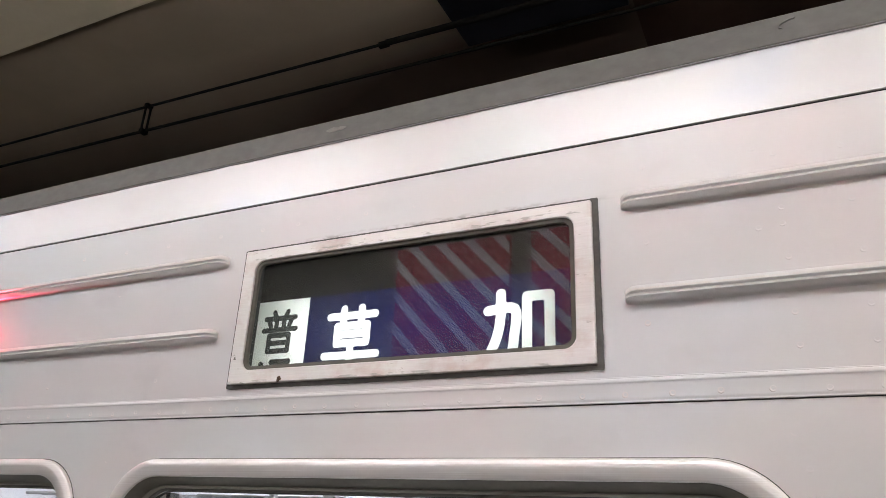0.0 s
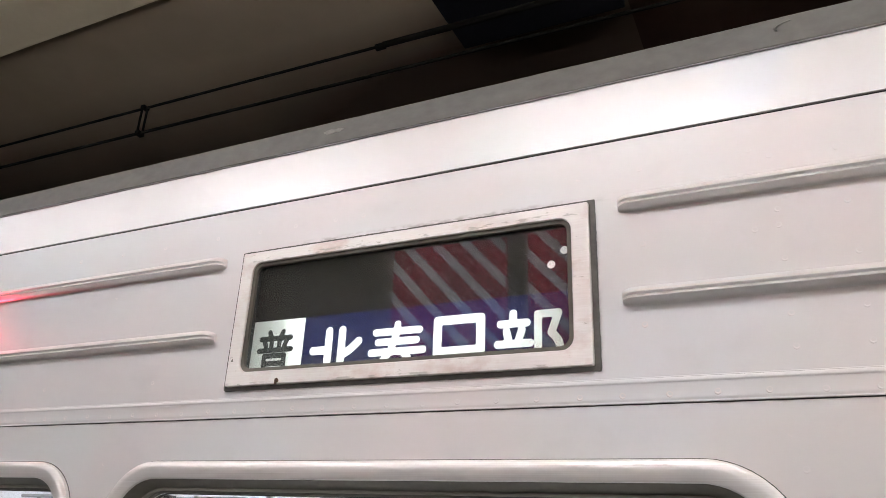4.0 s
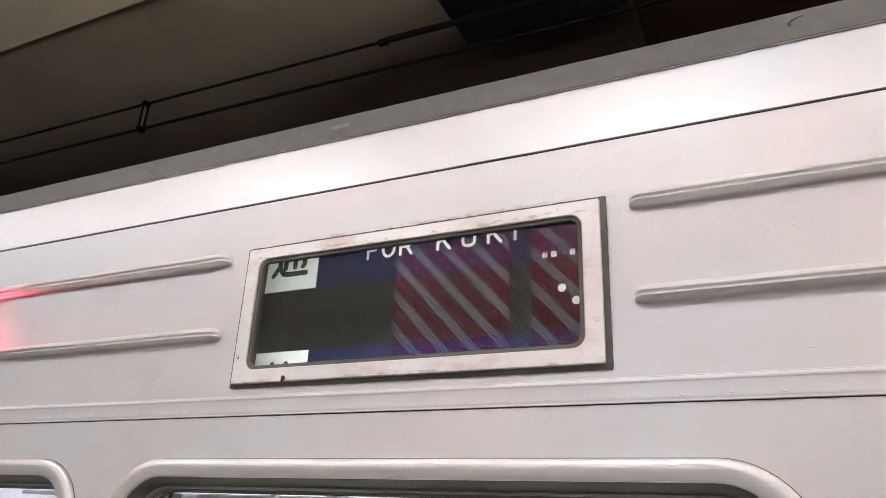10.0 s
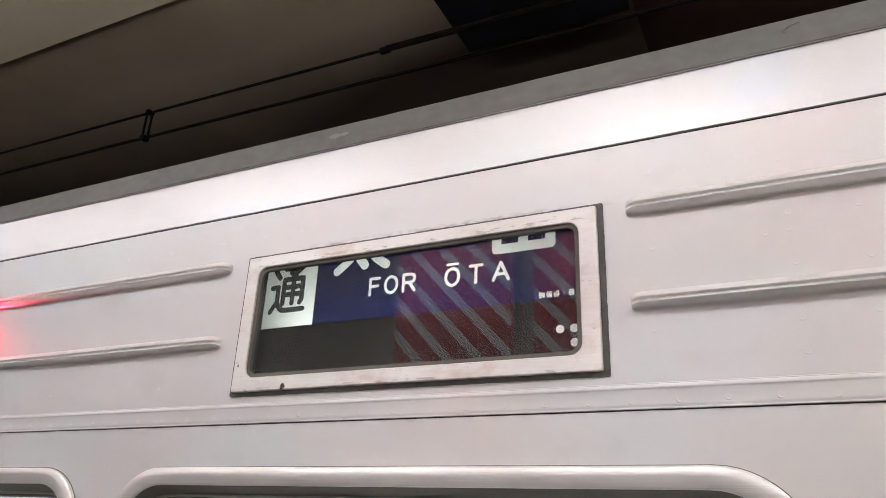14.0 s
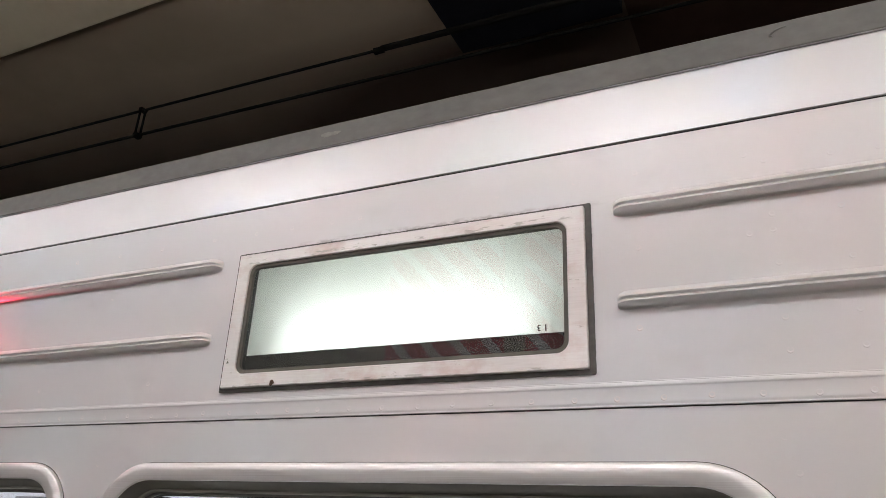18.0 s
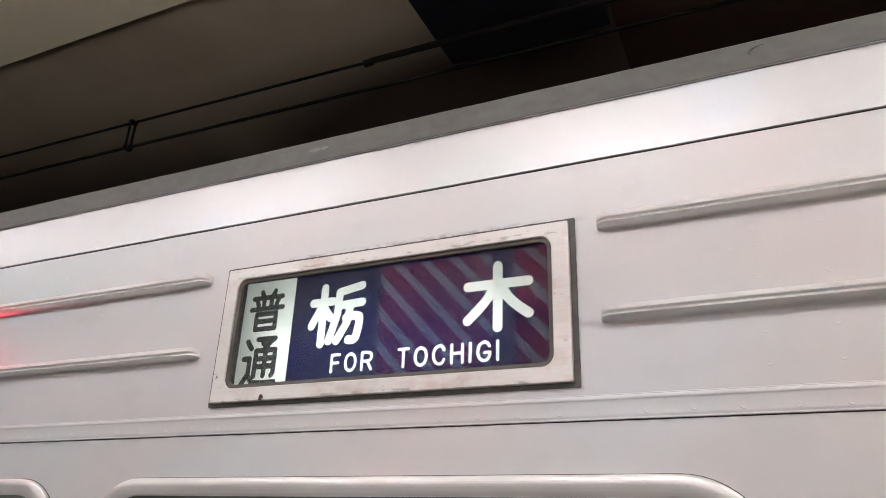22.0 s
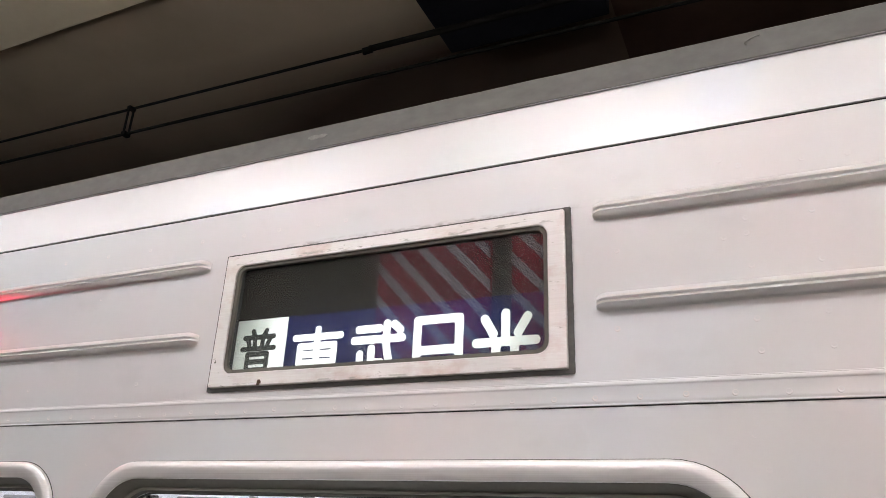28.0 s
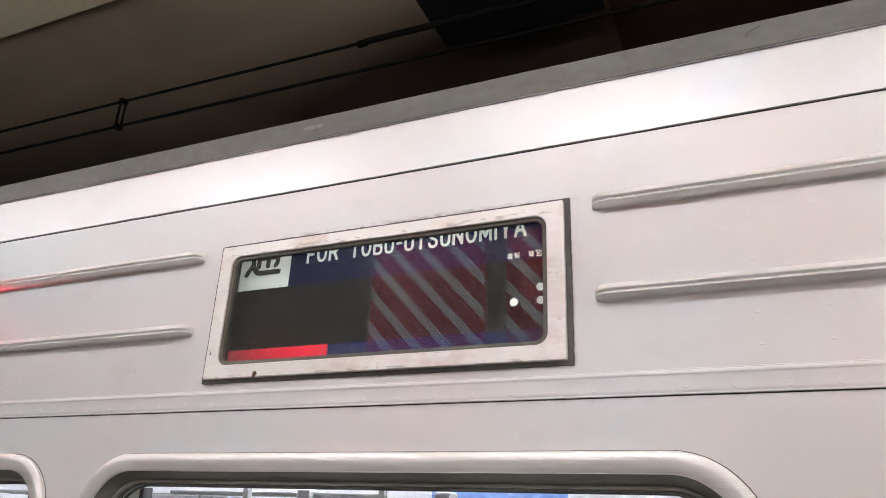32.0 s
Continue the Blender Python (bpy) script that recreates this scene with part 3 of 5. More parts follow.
# ---- the train ----
CAR0, CAR1 = -6.5, 4.5          # its ends
SEAM, DEPTH = 2.419, 2.84
SIGN_X0, SIGN_X1, SIGN_Z0, SIGN_Z1 = -0.3540, 0.3455, 2.0375, 2.2750
car = tagged(empty("train_car", (0, 0, 0)), "satin stainless-steel railway carriage standing at the platform", "train")
WINDOWS = [(-0.672, 0.658), (-2.091, -0.769)]
WZ0, WZ1 = 1.02, 1.8642


def window_outline(x0, x1):
    return lambda d: rounded(x0 + d, x1 - d, WZ0 + d, WZ1 - d, 0.130 - d * 0.85, 12)


holes = [rounded(SIGN_X0 - 0.012, SIGN_X1 + 0.012, SIGN_Z0 - 0.012, SIGN_Z1 + 0.012, 0.03)]
holes += [window_outline(a, b)(0.012) for a, b in WINDOWS]
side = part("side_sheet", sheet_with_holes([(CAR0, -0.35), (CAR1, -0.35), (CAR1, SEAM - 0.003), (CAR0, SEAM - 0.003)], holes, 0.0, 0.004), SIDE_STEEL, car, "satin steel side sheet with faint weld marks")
part("joint_strip", box(CAR0, CAR1, 0.0050, 0.010, SEAM - 0.02, SEAM + 0.02), BLACK_GAP, car, "black joint between side and cantrail")

# cantrail: the bright edge that leans back under the gutter
arc = []
for k in range(13):
    f = k / 12
    arc.append((0.001 + 0.0088 * f ** 1.3, SEAM + 0.003 + 0.133 * f))
prof = arc + [(y + 0.004, z - 0.0005) for y, z in reversed(arc)]
part("cantrail", swept(prof, CAR0, CAR1, steps=40), CANTRAIL, car, "bright curved cantrail above the joint", 30)

# gutter with a worn lower lip
prof = [(0.0080, 2.5475), (0.0055, 2.5500), (0.0055, 2.6025), (0.0085, 2.6055), (0.060, 2.622), (0.066, 2.616), (0.066, 2.5500), (0.060, 2.5465)]
bm = swept(prof, CAR0, CAR1, steps=220)
for v in bm.verts:
    n1 = noise.noise(Vector((v.co.x * 9, v.co.z * 4, 1.0))) + 0.5 * noise.noise(Vector((v.co.x * 37, v.co.z * 4, 2.0)))
    if v.co.y < 0.03:
        v.co.z += 0.0012 * n1
        v.co.y += 0.0006 * n1
part("gutter", bm, GUTTER_PAINT, car, "worn grey painted rain gutter", 30)
bm = swept([(0.0060, 2.5450), (0.0050, 2.5455), (0.0050, 2.5468), (0.0060, 2.5474), (0.040, 2.5474), (0.040, 2.5450)], CAR0, CAR1, steps=220)
for v in bm.verts:
    v.co.z += 0.0009 * noise.noise(Vector((v.co.x * 21, 0, 5.0)))
part("gutter_lip", bm, GUTTER_BARE, car, "thin bare edge of the gutter with chipped paint", 30)
bm = bmesh.new()
curl = [(0.7367, 2.5926), (0.7287, 2.5914), (0.7207, 2.5890), (0.7143, 2.5858), (0.7099, 2.5818), (0.7107, 2.5782), (0.7147, 2.5770)]
for (xa, za), (xb, zb) in zip(curl, curl[1:]):
    rod((xa, 0.0046, za), (xb, 0.0046, zb), 0.0012, 8, bm)
part("gutter_hook", bm, GUTTER_PAINT, car, "small curled wire end on the gutter", 60)
for x, z, w in ((-0.198, 2.5785, 0.052),):
    bm = bmesh.new()
    pts = [(x + 0.5 * w * math.cos(a) * (1 + 0.4 * noise.noise(Vector((x * 9, 3 * math.cos(a), 3 * math.sin(a))))), z + 0.0055 * math.sin(a) * (1 + 0.55 * noise.noise(Vector((3 * math.cos(a), x * 5, 4 * math.sin(a)))))) for a in (2 * math.pi * i / 18 for i in range(18))]
    rows = [[bm.verts.new((px, y, pz)) for px, pz in pts] for y in (0.0052, 0.0042)]
    bm.faces.new(rows[1])
    for i in range(18):
        bm.faces.new((rows[0][i], rows[0][(i + 1) % 18], rows[1][(i + 1) % 18], rows[1][i]))
    part("paint_chip", bm, CHIP_PAINT, car, "pale chip in the gutter paint")

roof = []
for k in range(25):
    y = 0.05 + (DEPTH - 0.10) * k / 24
    roof.append((y, 2.572 + 0.30 * (1 - ((y - DEPTH / 2) / (DEPTH / 2 - 0.05)) ** 2)))
prof = roof + [(DEPTH / 2 + (y - DEPTH / 2) * 0.98, z - 0.03) for y, z in reversed(roof)]
part("roof", swept(prof, CAR0, CAR1), ROOF_GREY, car, "grey arched carriage roof", 30)
part("far_side", box(CAR0, CAR1, DEPTH - 0.05, DEPTH, -0.35, 2.62), SALOON_WHITE, car)
part("floor_pan", box(CAR0, CAR1, 0.006, DEPTH - 0.052, -0.35, 0.05), CONCRETE, car)
part("end_sheet", box(CAR0, CAR0 + 0.05, 0.006, DEPTH - 0.052, 0.052, 2.598), LINING, car)
part("end_sheet", box(CAR1 - 0.05, CAR1, 0.006, DEPTH - 0.052, 0.052, 2.598), LINING, car)
part("saloon_ceiling", box(CAR0 + 0.052, CAR1 - 0.052, 0.19, DEPTH - 0.052, 2.16, 2.19), SALOON_WHITE, car)
part("saloon_lamp", box(CAR0 + 0.3, CAR1 - 0.3, 0.95, 1.10, 2.13, 2.158, 0.01), glow("lit_saloon_lamp", (0.97, 0.97, 1.0), 46.0), car, "lit lamp strip in the saloon")
for y in (2.34, 2.46, 2.58, 2.70):
    part("luggage_rod", rod((-4.2, y, 1.885), (-2.42, y, 1.885), 0.011), RACK_STEEL, car, "steel rod of the luggage rack", 40)
for x in (-0.712, -0.275):
    part("grab_post", box(x - 0.009, x + 0.009, 0.59, 0.61, 1.60, 2.159, 0.003), RACK_STEEL, car, "grey grab post in the saloon")
part("grab_rail", rod((-1.05, 0.66, 1.822), (-0.30, 0.66, 1.822), 0.007), RACK_STEEL, car, "steel grab rail in the saloon", 40)
for x in (-0.545, -0.12):
    part("strap_bracket", box(x - 0.022, x + 0.022, 0.63, 0.69, 1.812, 1.836, 0.006), RACK_STEEL, car, "grey strap bracket")
for x0, x1 in ((-1.13, -0.34),):
    part("poster", box(x0, x1, DEPTH - 0.058, DEPTH - 0.0505, 1.55, 2.06), POSTER_BLUE, car, "blue paper poster on the far saloon wall")
part("lining_panel", box(CAR0 + 0.052, CAR1 - 0.052, 0.165, 0.188, 1.870, 2.40), LINING, car)
part("lining_shelf", box(CAR0 + 0.052, CAR1 - 0.052, 0.006, 0.188, 1.862, 1.868), HOUSING, car)

# pressed ribs of the side sheet, two pairs that stop short of the sign
# runs of the profile from its upper edge: (drop, slope that faces up +, down -, in degrees)
RUNS = [(0.0003, 88.88), (0.001, 48), (0.0050, 32), (0.0010, 26), (0.0012, 17), (0.0010, 10), (0.0006, 2), (0.0006, -20), (0.0028, -61), (0.0006, -20), (0.0006, 30), (0.0014, 33), (0.0012, 16), (0.0010, 5), (0.0006, -30), (0.0018, -80), (0.0024, -69), (0.0020, -55), (0.0024, -40), (0.0040, -25), (0.0050, -13), (0.0070, -5)]
RIB = [(0.0, 0.0188)]
for drop, slope in RUNS:
    y, dz = RIB[-1]
    RIB.append((y - drop * math.tan(radians(slope)), dz - drop))
RIB = [(y - RIB[-1][0] * (0.0188 - dz) / (0.0188 - RIB[-1][1]) + 0.0002, dz) for y, dz in RIB]


def rib(x0, x1, z, rounded_end):
    bm = bmesh.new()
    rows, cuts = [], []
    for k in range(11):
        a = radians(90 * k / 10)
        cuts.append((0.024 * (1 - math.cos(a)) - 0.003, max(math.sin(a), 0.02)))
    for d, s in cuts + [(0.3, 1.0), (0.8, 1.0), (1.6, 1.0), (abs(x1 - x0), 1.0)]:
        x = rounded_end + (d if x1 > x0 else -d)
        rows.append([bm.verts.new((x, 0.0002 + (y - 0.0002) * s ** 1.2, z + dz * (0.68 + 0.32 * s))) for y, dz in RIB])
    for n, (p, q) in enumerate(zip(rows, rows[1:])):
        for i in range(len(RIB) - 1):
            face = bm.faces.new((p[i], q[i], q[i + 1], p[i + 1]) if x1 > x0 else (p[i], p[i + 1], q[i + 1], q[i]))
            # lips take bright steel, grooves and undersides dark-reflecting steel: shading put into the materials
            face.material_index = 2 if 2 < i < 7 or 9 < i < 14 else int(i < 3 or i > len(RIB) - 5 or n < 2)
    return part("rib", bm, (RIB_SHADE_STEEL, STEEL_SHEET, WINDOW_STEEL), car, "pressed steel rib", 40)


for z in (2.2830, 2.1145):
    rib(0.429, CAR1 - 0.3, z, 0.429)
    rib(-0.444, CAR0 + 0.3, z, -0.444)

# belt band with its row of weld marks
prof = [(0.0003, 1.9884), (-0.0010, 1.9882), (-0.0018, 1.9872), (-0.0016, 1.9862), (-0.0026, 1.9856), (-0.0034, 1.9842), (-0.0043, 1.9820), (-0.0046, 1.9808), (-0.0042, 1.9792), (-0.0035, 1.9780), (-0.0034, 1.9774), (-0.0034, 1.9558), (-0.0036, 1.9530), (-0.0027, 1.9512), (-0.0028, 1.9500), (-0.0034, 1.9488), (-0.0030, 1.9478), (0.0003, 1.9474)]
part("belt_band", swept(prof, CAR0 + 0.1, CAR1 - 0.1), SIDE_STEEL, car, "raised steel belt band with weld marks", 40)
part("belt_joint", box(CAR0 + 0.1, CAR1 - 0.1, -0.0010, -0.0003, 1.9458, 1.9473), BLACK_GAP, car, "dark joint line under the belt band")


def weld_mesh(radius, rise):
    bm = bmesh.new()
    low = lambda a: 0.22 + 0.78 * max(0.0, -math.sin(a)) ** 0.8
    rings = [(1.0, 0.0), (0.82, 0.8), (0.70, 1.0), (0.52, 0.55), (0.2, -0.1)]
    rows = [[bm.verts.new((radius * r * math.cos(a), -rise * h * low(a), radius * r * math.sin(a))) for a in (2 * math.pi * i / 12 for i in range(12))] for r, h in rings]
    for p, q in zip(rows, rows[1:]):
        for i in range(12):
            bm.faces.new((p[i], p[(i + 1) % 12], q[(i + 1) % 12], q[i]))
    bm.faces.new(rows[-1])
    bmesh.ops.recalc_face_normals(bm, faces=bm.faces)
    me = bpy.data.meshes.new("weld_mark")
    bm.to_mesh(me)
    bm.free()
    me.materials.append(STEEL_SHEET)
    me.shade_smooth()
    return me


WELD = weld_mesh(0.0058, 0.0006)
FAINT = weld_mesh(0.0050, 0.0003)
LIGHT = weld_mesh(0.0056, 0.0007)


def weld(x, z, y=0.0, mesh=None):
    ob = new("weld_mark", mesh or WELD)
    ob.parent = car
    ob.matrix_basis = Matrix.Translation((x, y + 0.0001, z)) @ pose(0, 0, 0, 0, random.uniform(-35, 35), 0)


rng = random.Random(4)
for k in range(-24, 17):
    weld(0.1370 + 0.0705 * k + rng.uniform(-0.002, 0.002), 1.9608 + rng.uniform(-0.0016, 0.0016), -0.0034, LIGHT)
for x in (-0.93, -0.78, -0.641, -0.48, -0.36, -0.264, -0.161, -0.093):
    weld(x, 2.3535 + rng.uniform(-0.0015, 0.0015), 0.0, WELD if x > -0.3 else LIGHT)
for x in (0.02, 0.11, 0.21):
    weld(x, 2.352 + rng.uniform(-0.003, 0.003), 0.0, FAINT)
# three columns of marks where stiffeners are welded on behind, and a few between
for x in (0.4625, 0.675, 0.771, 0.98):
    for z in (2.337, 2.244, 2.213, 2.162, 2.076, 2.022):
        near = x < 0.6
        if near and z in (2.337, 2.244, 2.162, 2.022) or x > 0.7 and z == 2.213:
            continue
        weld(x + rng.uniform(-0.003, 0.003), z + rng.uniform(-0.003, 0.003))
for x, z in ((0.467, 2.353), (0.644, 2.354), (0.834, 2.332), (0.638, 2.2125), (0.663, 1.850), (-0.60, 2.03), (-0.95, 2.03)):
    weld(x, z)
for x, z in ((0.6495, 1.898), (0.359, 2.3525), (-0.771, 2.243), (-0.70, 1.86)):
    weld(x, z, 0.0, FAINT)
for k in range(-18, 10):
    if k % 3 != 1:
        weld(0.1 * k + rng.uniform(-0.03, 0.03), 2.436 + rng.uniform(-0.004, 0.003), 0.0022, LIGHT if k < -2 else FAINT)

# side windows
for a, b in WINDOWS:
    outline = window_outline(a, b)
    win = part("window_frame", profile_ring(outline, [(0.0, 0.0015), (0.0, -0.0078), (0.0010, -0.0092), (0.0045, -0.0108), (0.0085, -0.0122), (0.0112, -0.0129), (0.0132, -0.0131), (0.0150, -0.01308), (0.0305, -0.0120), (0.0328, -0.0108), (0.0342, -0.0083), (0.0346, 0.0400), (0.012, 0.040)]), WINDOW_STEEL, car, "brushed steel window surround with round corners", 30)
    part("joint_bead", ring_band(outline(0.0005), outline(-0.0017), -0.0008, -0.0006, 0.0002), SEALANT, win, "thin dark bead round the surround")
    part("gasket", profile_ring(outline, [(0.0340, -0.0060), (0.0352, -0.0055), (0.0490, 0.0225), (0.0490, 0.0280), (0.0340, 0.0280)]), WINDOW_RUBBER, win, "brown-grey rubber window gasket", 30)
    part("gasket_lip", profile_ring(outline, [(0.0487, 0.0238), (0.0492, 0.0212), (0.0510, 0.0200), (0.0532, 0.0203), (0.0545, 0.0225), (0.0548, 0.0280), (0.0487, 0.0280)]), LIP_RUBBER, win, "paler lip of the gasket", 30)
    part("window_seal", ring_band(outline(0.0592), outline(0.0546), 0.0285, 0.0285, 0.0355), SEALANT, win, "dark rubber window seal")
    part("pane", sheet_with_holes(outline(0.0575), [], 0.036, 0.041), WINDOW_GLASS, win).visible_shadow = False
    part("sash_rail", ring_band(outline(0.0608), outline(0.0585), 0.0425, 0.0425, 0.050), HOUSING, win)
    # upright members of the sash behind the glass
    for edge, way in ((a, 1), (b, -1)):
        lo, hi = sorted((edge + way * 0.066, edge + way * 0.112))
        stile = part("stile", box(lo, hi, 0.052, 0.074, WZ0 + 0.065, WZ1 - 0.0625, 0.003), LINING, win, "pale upright of the sash")
        lo, hi = sorted((edge + way * 0.1125, edge + way * 0.1245))
        part("stile_gasket", box(lo, hi, 0.050, 0.076, WZ0 + 0.065, WZ1 - 0.0625, 0.002), HOUSING, stile, "black edge of the upright")

# red side lamp, left of the sign
lamp = tagged(empty("side_lamp", (-1.340, -0.001, 2.2066)), "lit red side lamp on the carriage wall", "lamp")
part("base_ring", ring_band(rounded(-0.050, 0.050, -0.050, 0.050, 0.049), rounded(-0.062, 0.062, -0.062, 0.062, 0.061), -0.008, -0.004, 0.0), FRAME_STEEL, lamp, smooth=40)
bm = bmesh.new()
bmesh.ops.create_uvsphere(bm, u_segments=20, v_segments=10, radius=0.049)
bmesh.ops.transform(bm, matrix=Matrix.Diagonal((0.9, 1.15, 0.9, 1)), verts=bm.verts)
bmesh.ops.delete(bm, geom=[v for v in bm.verts if v.co.y > 0.001], context="VERTS")
part("lens", bm, RED_LENS, lamp, "glowing red lens", 60)

# ---- the destination sign ----
sign = tagged(empty("destination_sign", (0, 0, 0)), "lit destination sign in a brushed steel frame on the carriage", "train sign")


bm = ring_band(rounded(-0.35, 0.340, 2.040, 2.270, 0.02), rounded(-0.3932, 0.3875, 2.0015, 2.3065, 0.003), -0.0035, -0.0035, -0.0004)
long = [e for e in bm.edges if e.calc_length() > 0.1]
bmesh.ops.subdivide_edges(bm, edges=long, cuts=90, use_grid_fill=True)
for v in bm.verts:
    out = max(v.co.x - 0.380, -0.386 - v.co.x, v.co.z - 2.301, 2.004 - v.co.z)
    if out > 0:
        wob = noise.noise(v.co * 60) + 0.7 * noise.noise(v.co * 170)
        v.co += Vector((0.0006 * wob, 0, 0.0008 * wob))
part("backing_flange", bm, SEALANT, sign, "dark sealant edge round the frame")
inner, outer = rounded(SIGN_X0, SIGN_X1, SIGN_Z0, SIGN_Z1, 0.022), rounded(-0.3842, 0.377, 2.0097, 2.2998, 0.0025)
inner2 = rounded(SIGN_X0 - 0.0015, SIGN_X1 + 0.0015, SIGN_Z0 - 0.0015, SIGN_Z1 + 0.0015, 0.0235)
outer2 = rounded(-0.3827, 0.3755, 2.0112, 2.2983, 0.0025)
bm = bmesh.new()
rows = [[bm.verts.new((x, y, z)) for x, z in lp] for lp, y in ((inner, -0.0036), (inner, -0.0112), (inner2, -0.0125), (outer2, -0.0125), (outer, -0.0112), (outer, -0.0036))]
for p, q in zip(rows, rows[1:] + rows[:1]):
    for i in range(len(p)):
        j = (i + 1) % len(p)
        bm.faces.new((p[i], p[j], q[j], q[i]))
frame_part = part("frame", bm, FRAME_STEEL, sign, "scratched brushed steel frame with stains")
for x, z, r in ((-0.254, 2.0165, 0.0048), (-0.2555, 2.0122, 0.0036), (-0.2505, 2.0150, 0.0026)):
    bm = bmesh.new()
    bmesh.ops.create_icosphere(bm, subdivisions=2, radius=r)
    for v in bm.verts:
        v.co = Vector((v.co.x, v.co.y * 0.35, v.co.z)) * (1 + 0.3 * noise.noise(v.co * 700)) + Vector((x, -0.0125, z))
    part("rust_spot", bm, RUST, frame_part, "brown rust spot", 60)
bm = bmesh.new()
a = [bm.verts.new((-0.3735 + dx, y, 2.063 + dz)) for y in (-0.0131, -0.0122) for dx, dz in ((-0.003, -0.0025), (0.003, -0.0025), (0.0005, 0.004))]
bm.faces.new(a[:3])
bm.faces.new(a[5:2:-1])
for i in range(3):
    bm.faces.new((a[i], a[(i + 1) % 3], a[3 + (i + 1) % 3], a[3 + i]))
part("corner_mark", bm, RUBBER, frame_part, "small black triangular mark")
seal_out = rounded(SIGN_X0 - 0.010, SIGN_X1 + 0.010, SIGN_Z0 - 0.010, SIGN_Z1 + 0.010, 0.030)
seal_in = rounded(SIGN_X0 + 0.0075, SIGN_X1 - 0.0085, SIGN_Z0 + 0.0080, SIGN_Z1 - 0.0070, 0.0165)
part("glass_seal", ring_band(seal_in, seal_out, -0.0072, -0.0094, 0.0004), SIGN_SEAL, sign, "grey rubber seal round the glass", 40)
part("glass_pane", sheet_with_holes(rounded(SIGN_X0 - 0.008, SIGN_X1 + 0.008, SIGN_Z0 - 0.008, SIGN_Z1 + 0.008, 0.025), [], 0.0005, 0.0045), SIGN_GLASS, sign, "clear reflecting glass").visible_shadow = False
# tunnel between glass and blind, then the light box behind it
bx = (SIGN_X0 - 0.012, SIGN_X1 + 0.012)
part("mouth", ring_band(rounded(bx[0] + 0.0072, bx[1] - 0.001, 2.027, 2.278, 0.004), rounded(bx[0] - 0.02, bx[1] + 0.02, 2.020, 2.296, 0.004), 0.0062, 0.0062, 0.0265), HOUSING, sign)
bm = bmesh.new()
for args in ((bx[0] - 0.02, bx[1] + 0.02, 0.150, 0.153, 2.030, 2.300), (bx[0] - 0.02, bx[1] + 0.02, 0.034, 0.150, 2.027, 2.030), (bx[0] - 0.02, bx[1] + 0.02, 0.034, 0.150, 2.300, 2.303), (bx[0] - 0.023, bx[0] - 0.02, 0.034, 0.153, 2.030, 2.300), (bx[1] + 0.02, bx[1] + 0.023, 0.034, 0.153, 2.030, 2.300)):
    box(*args, bm=bm)
part("light_box", bm, LIGHT_BOX, sign)
part("sign_tube", rod((-0.285, 0.105, 2.118), (0.27, 0.105, 2.118), 0.0125, 16), SIGN_TUBE_GLASS, sign, "lit fluorescent tube behind the blind", 40)
for x in (-0.295, 0.28):
    part("tube_socket", box(x - 0.009, x + 0.009, 0.088, 0.150, 2.104, 2.132, 0.002), LIGHT_BOX, sign)

# ---- the roller blind ----
PITCH = 0.396
BX0, BX1, PLATE_X = -0.400, 0.370, -0.230
STEP = 0.002
_glyphs = {}


def glyph(ch):
    """Outline segments of a character of the built-in font, scaled to a unit box, and its width and height in ems."""
    if ch not in _glyphs:
        cu = bpy.data.curves.new("glyph", "FONT")
        cu.body, cu.resolution_u = ch, 5
        ob = new("glyph", cu)
        ev = ob.evaluated_get(bpy.context.evaluated_depsgraph_get())
        me = ev.to_mesh()
        bm = bmesh.new()
        bm.from_mesh(me)
        bmesh.ops.remove_doubles(bm, verts=bm.verts, dist=1e-5)
        seg = np.array([[*e.verts[0].co.xy, *e.verts[1].co.xy] for e in bm.edges if len(e.link_faces) == 1])
        bm.free()
        ev.to_mesh_clear()
        bpy.data.objects.remove(ob)
        bpy.data.curves.remove(cu)
        lo, hi = seg.reshape(-1, 2).min(0), seg.reshape(-1, 2).max(0)
        _glyphs[ch] = ((seg.reshape(-1, 2, 2) - lo) / (hi - lo), *(hi - lo))
    return _glyphs[ch]


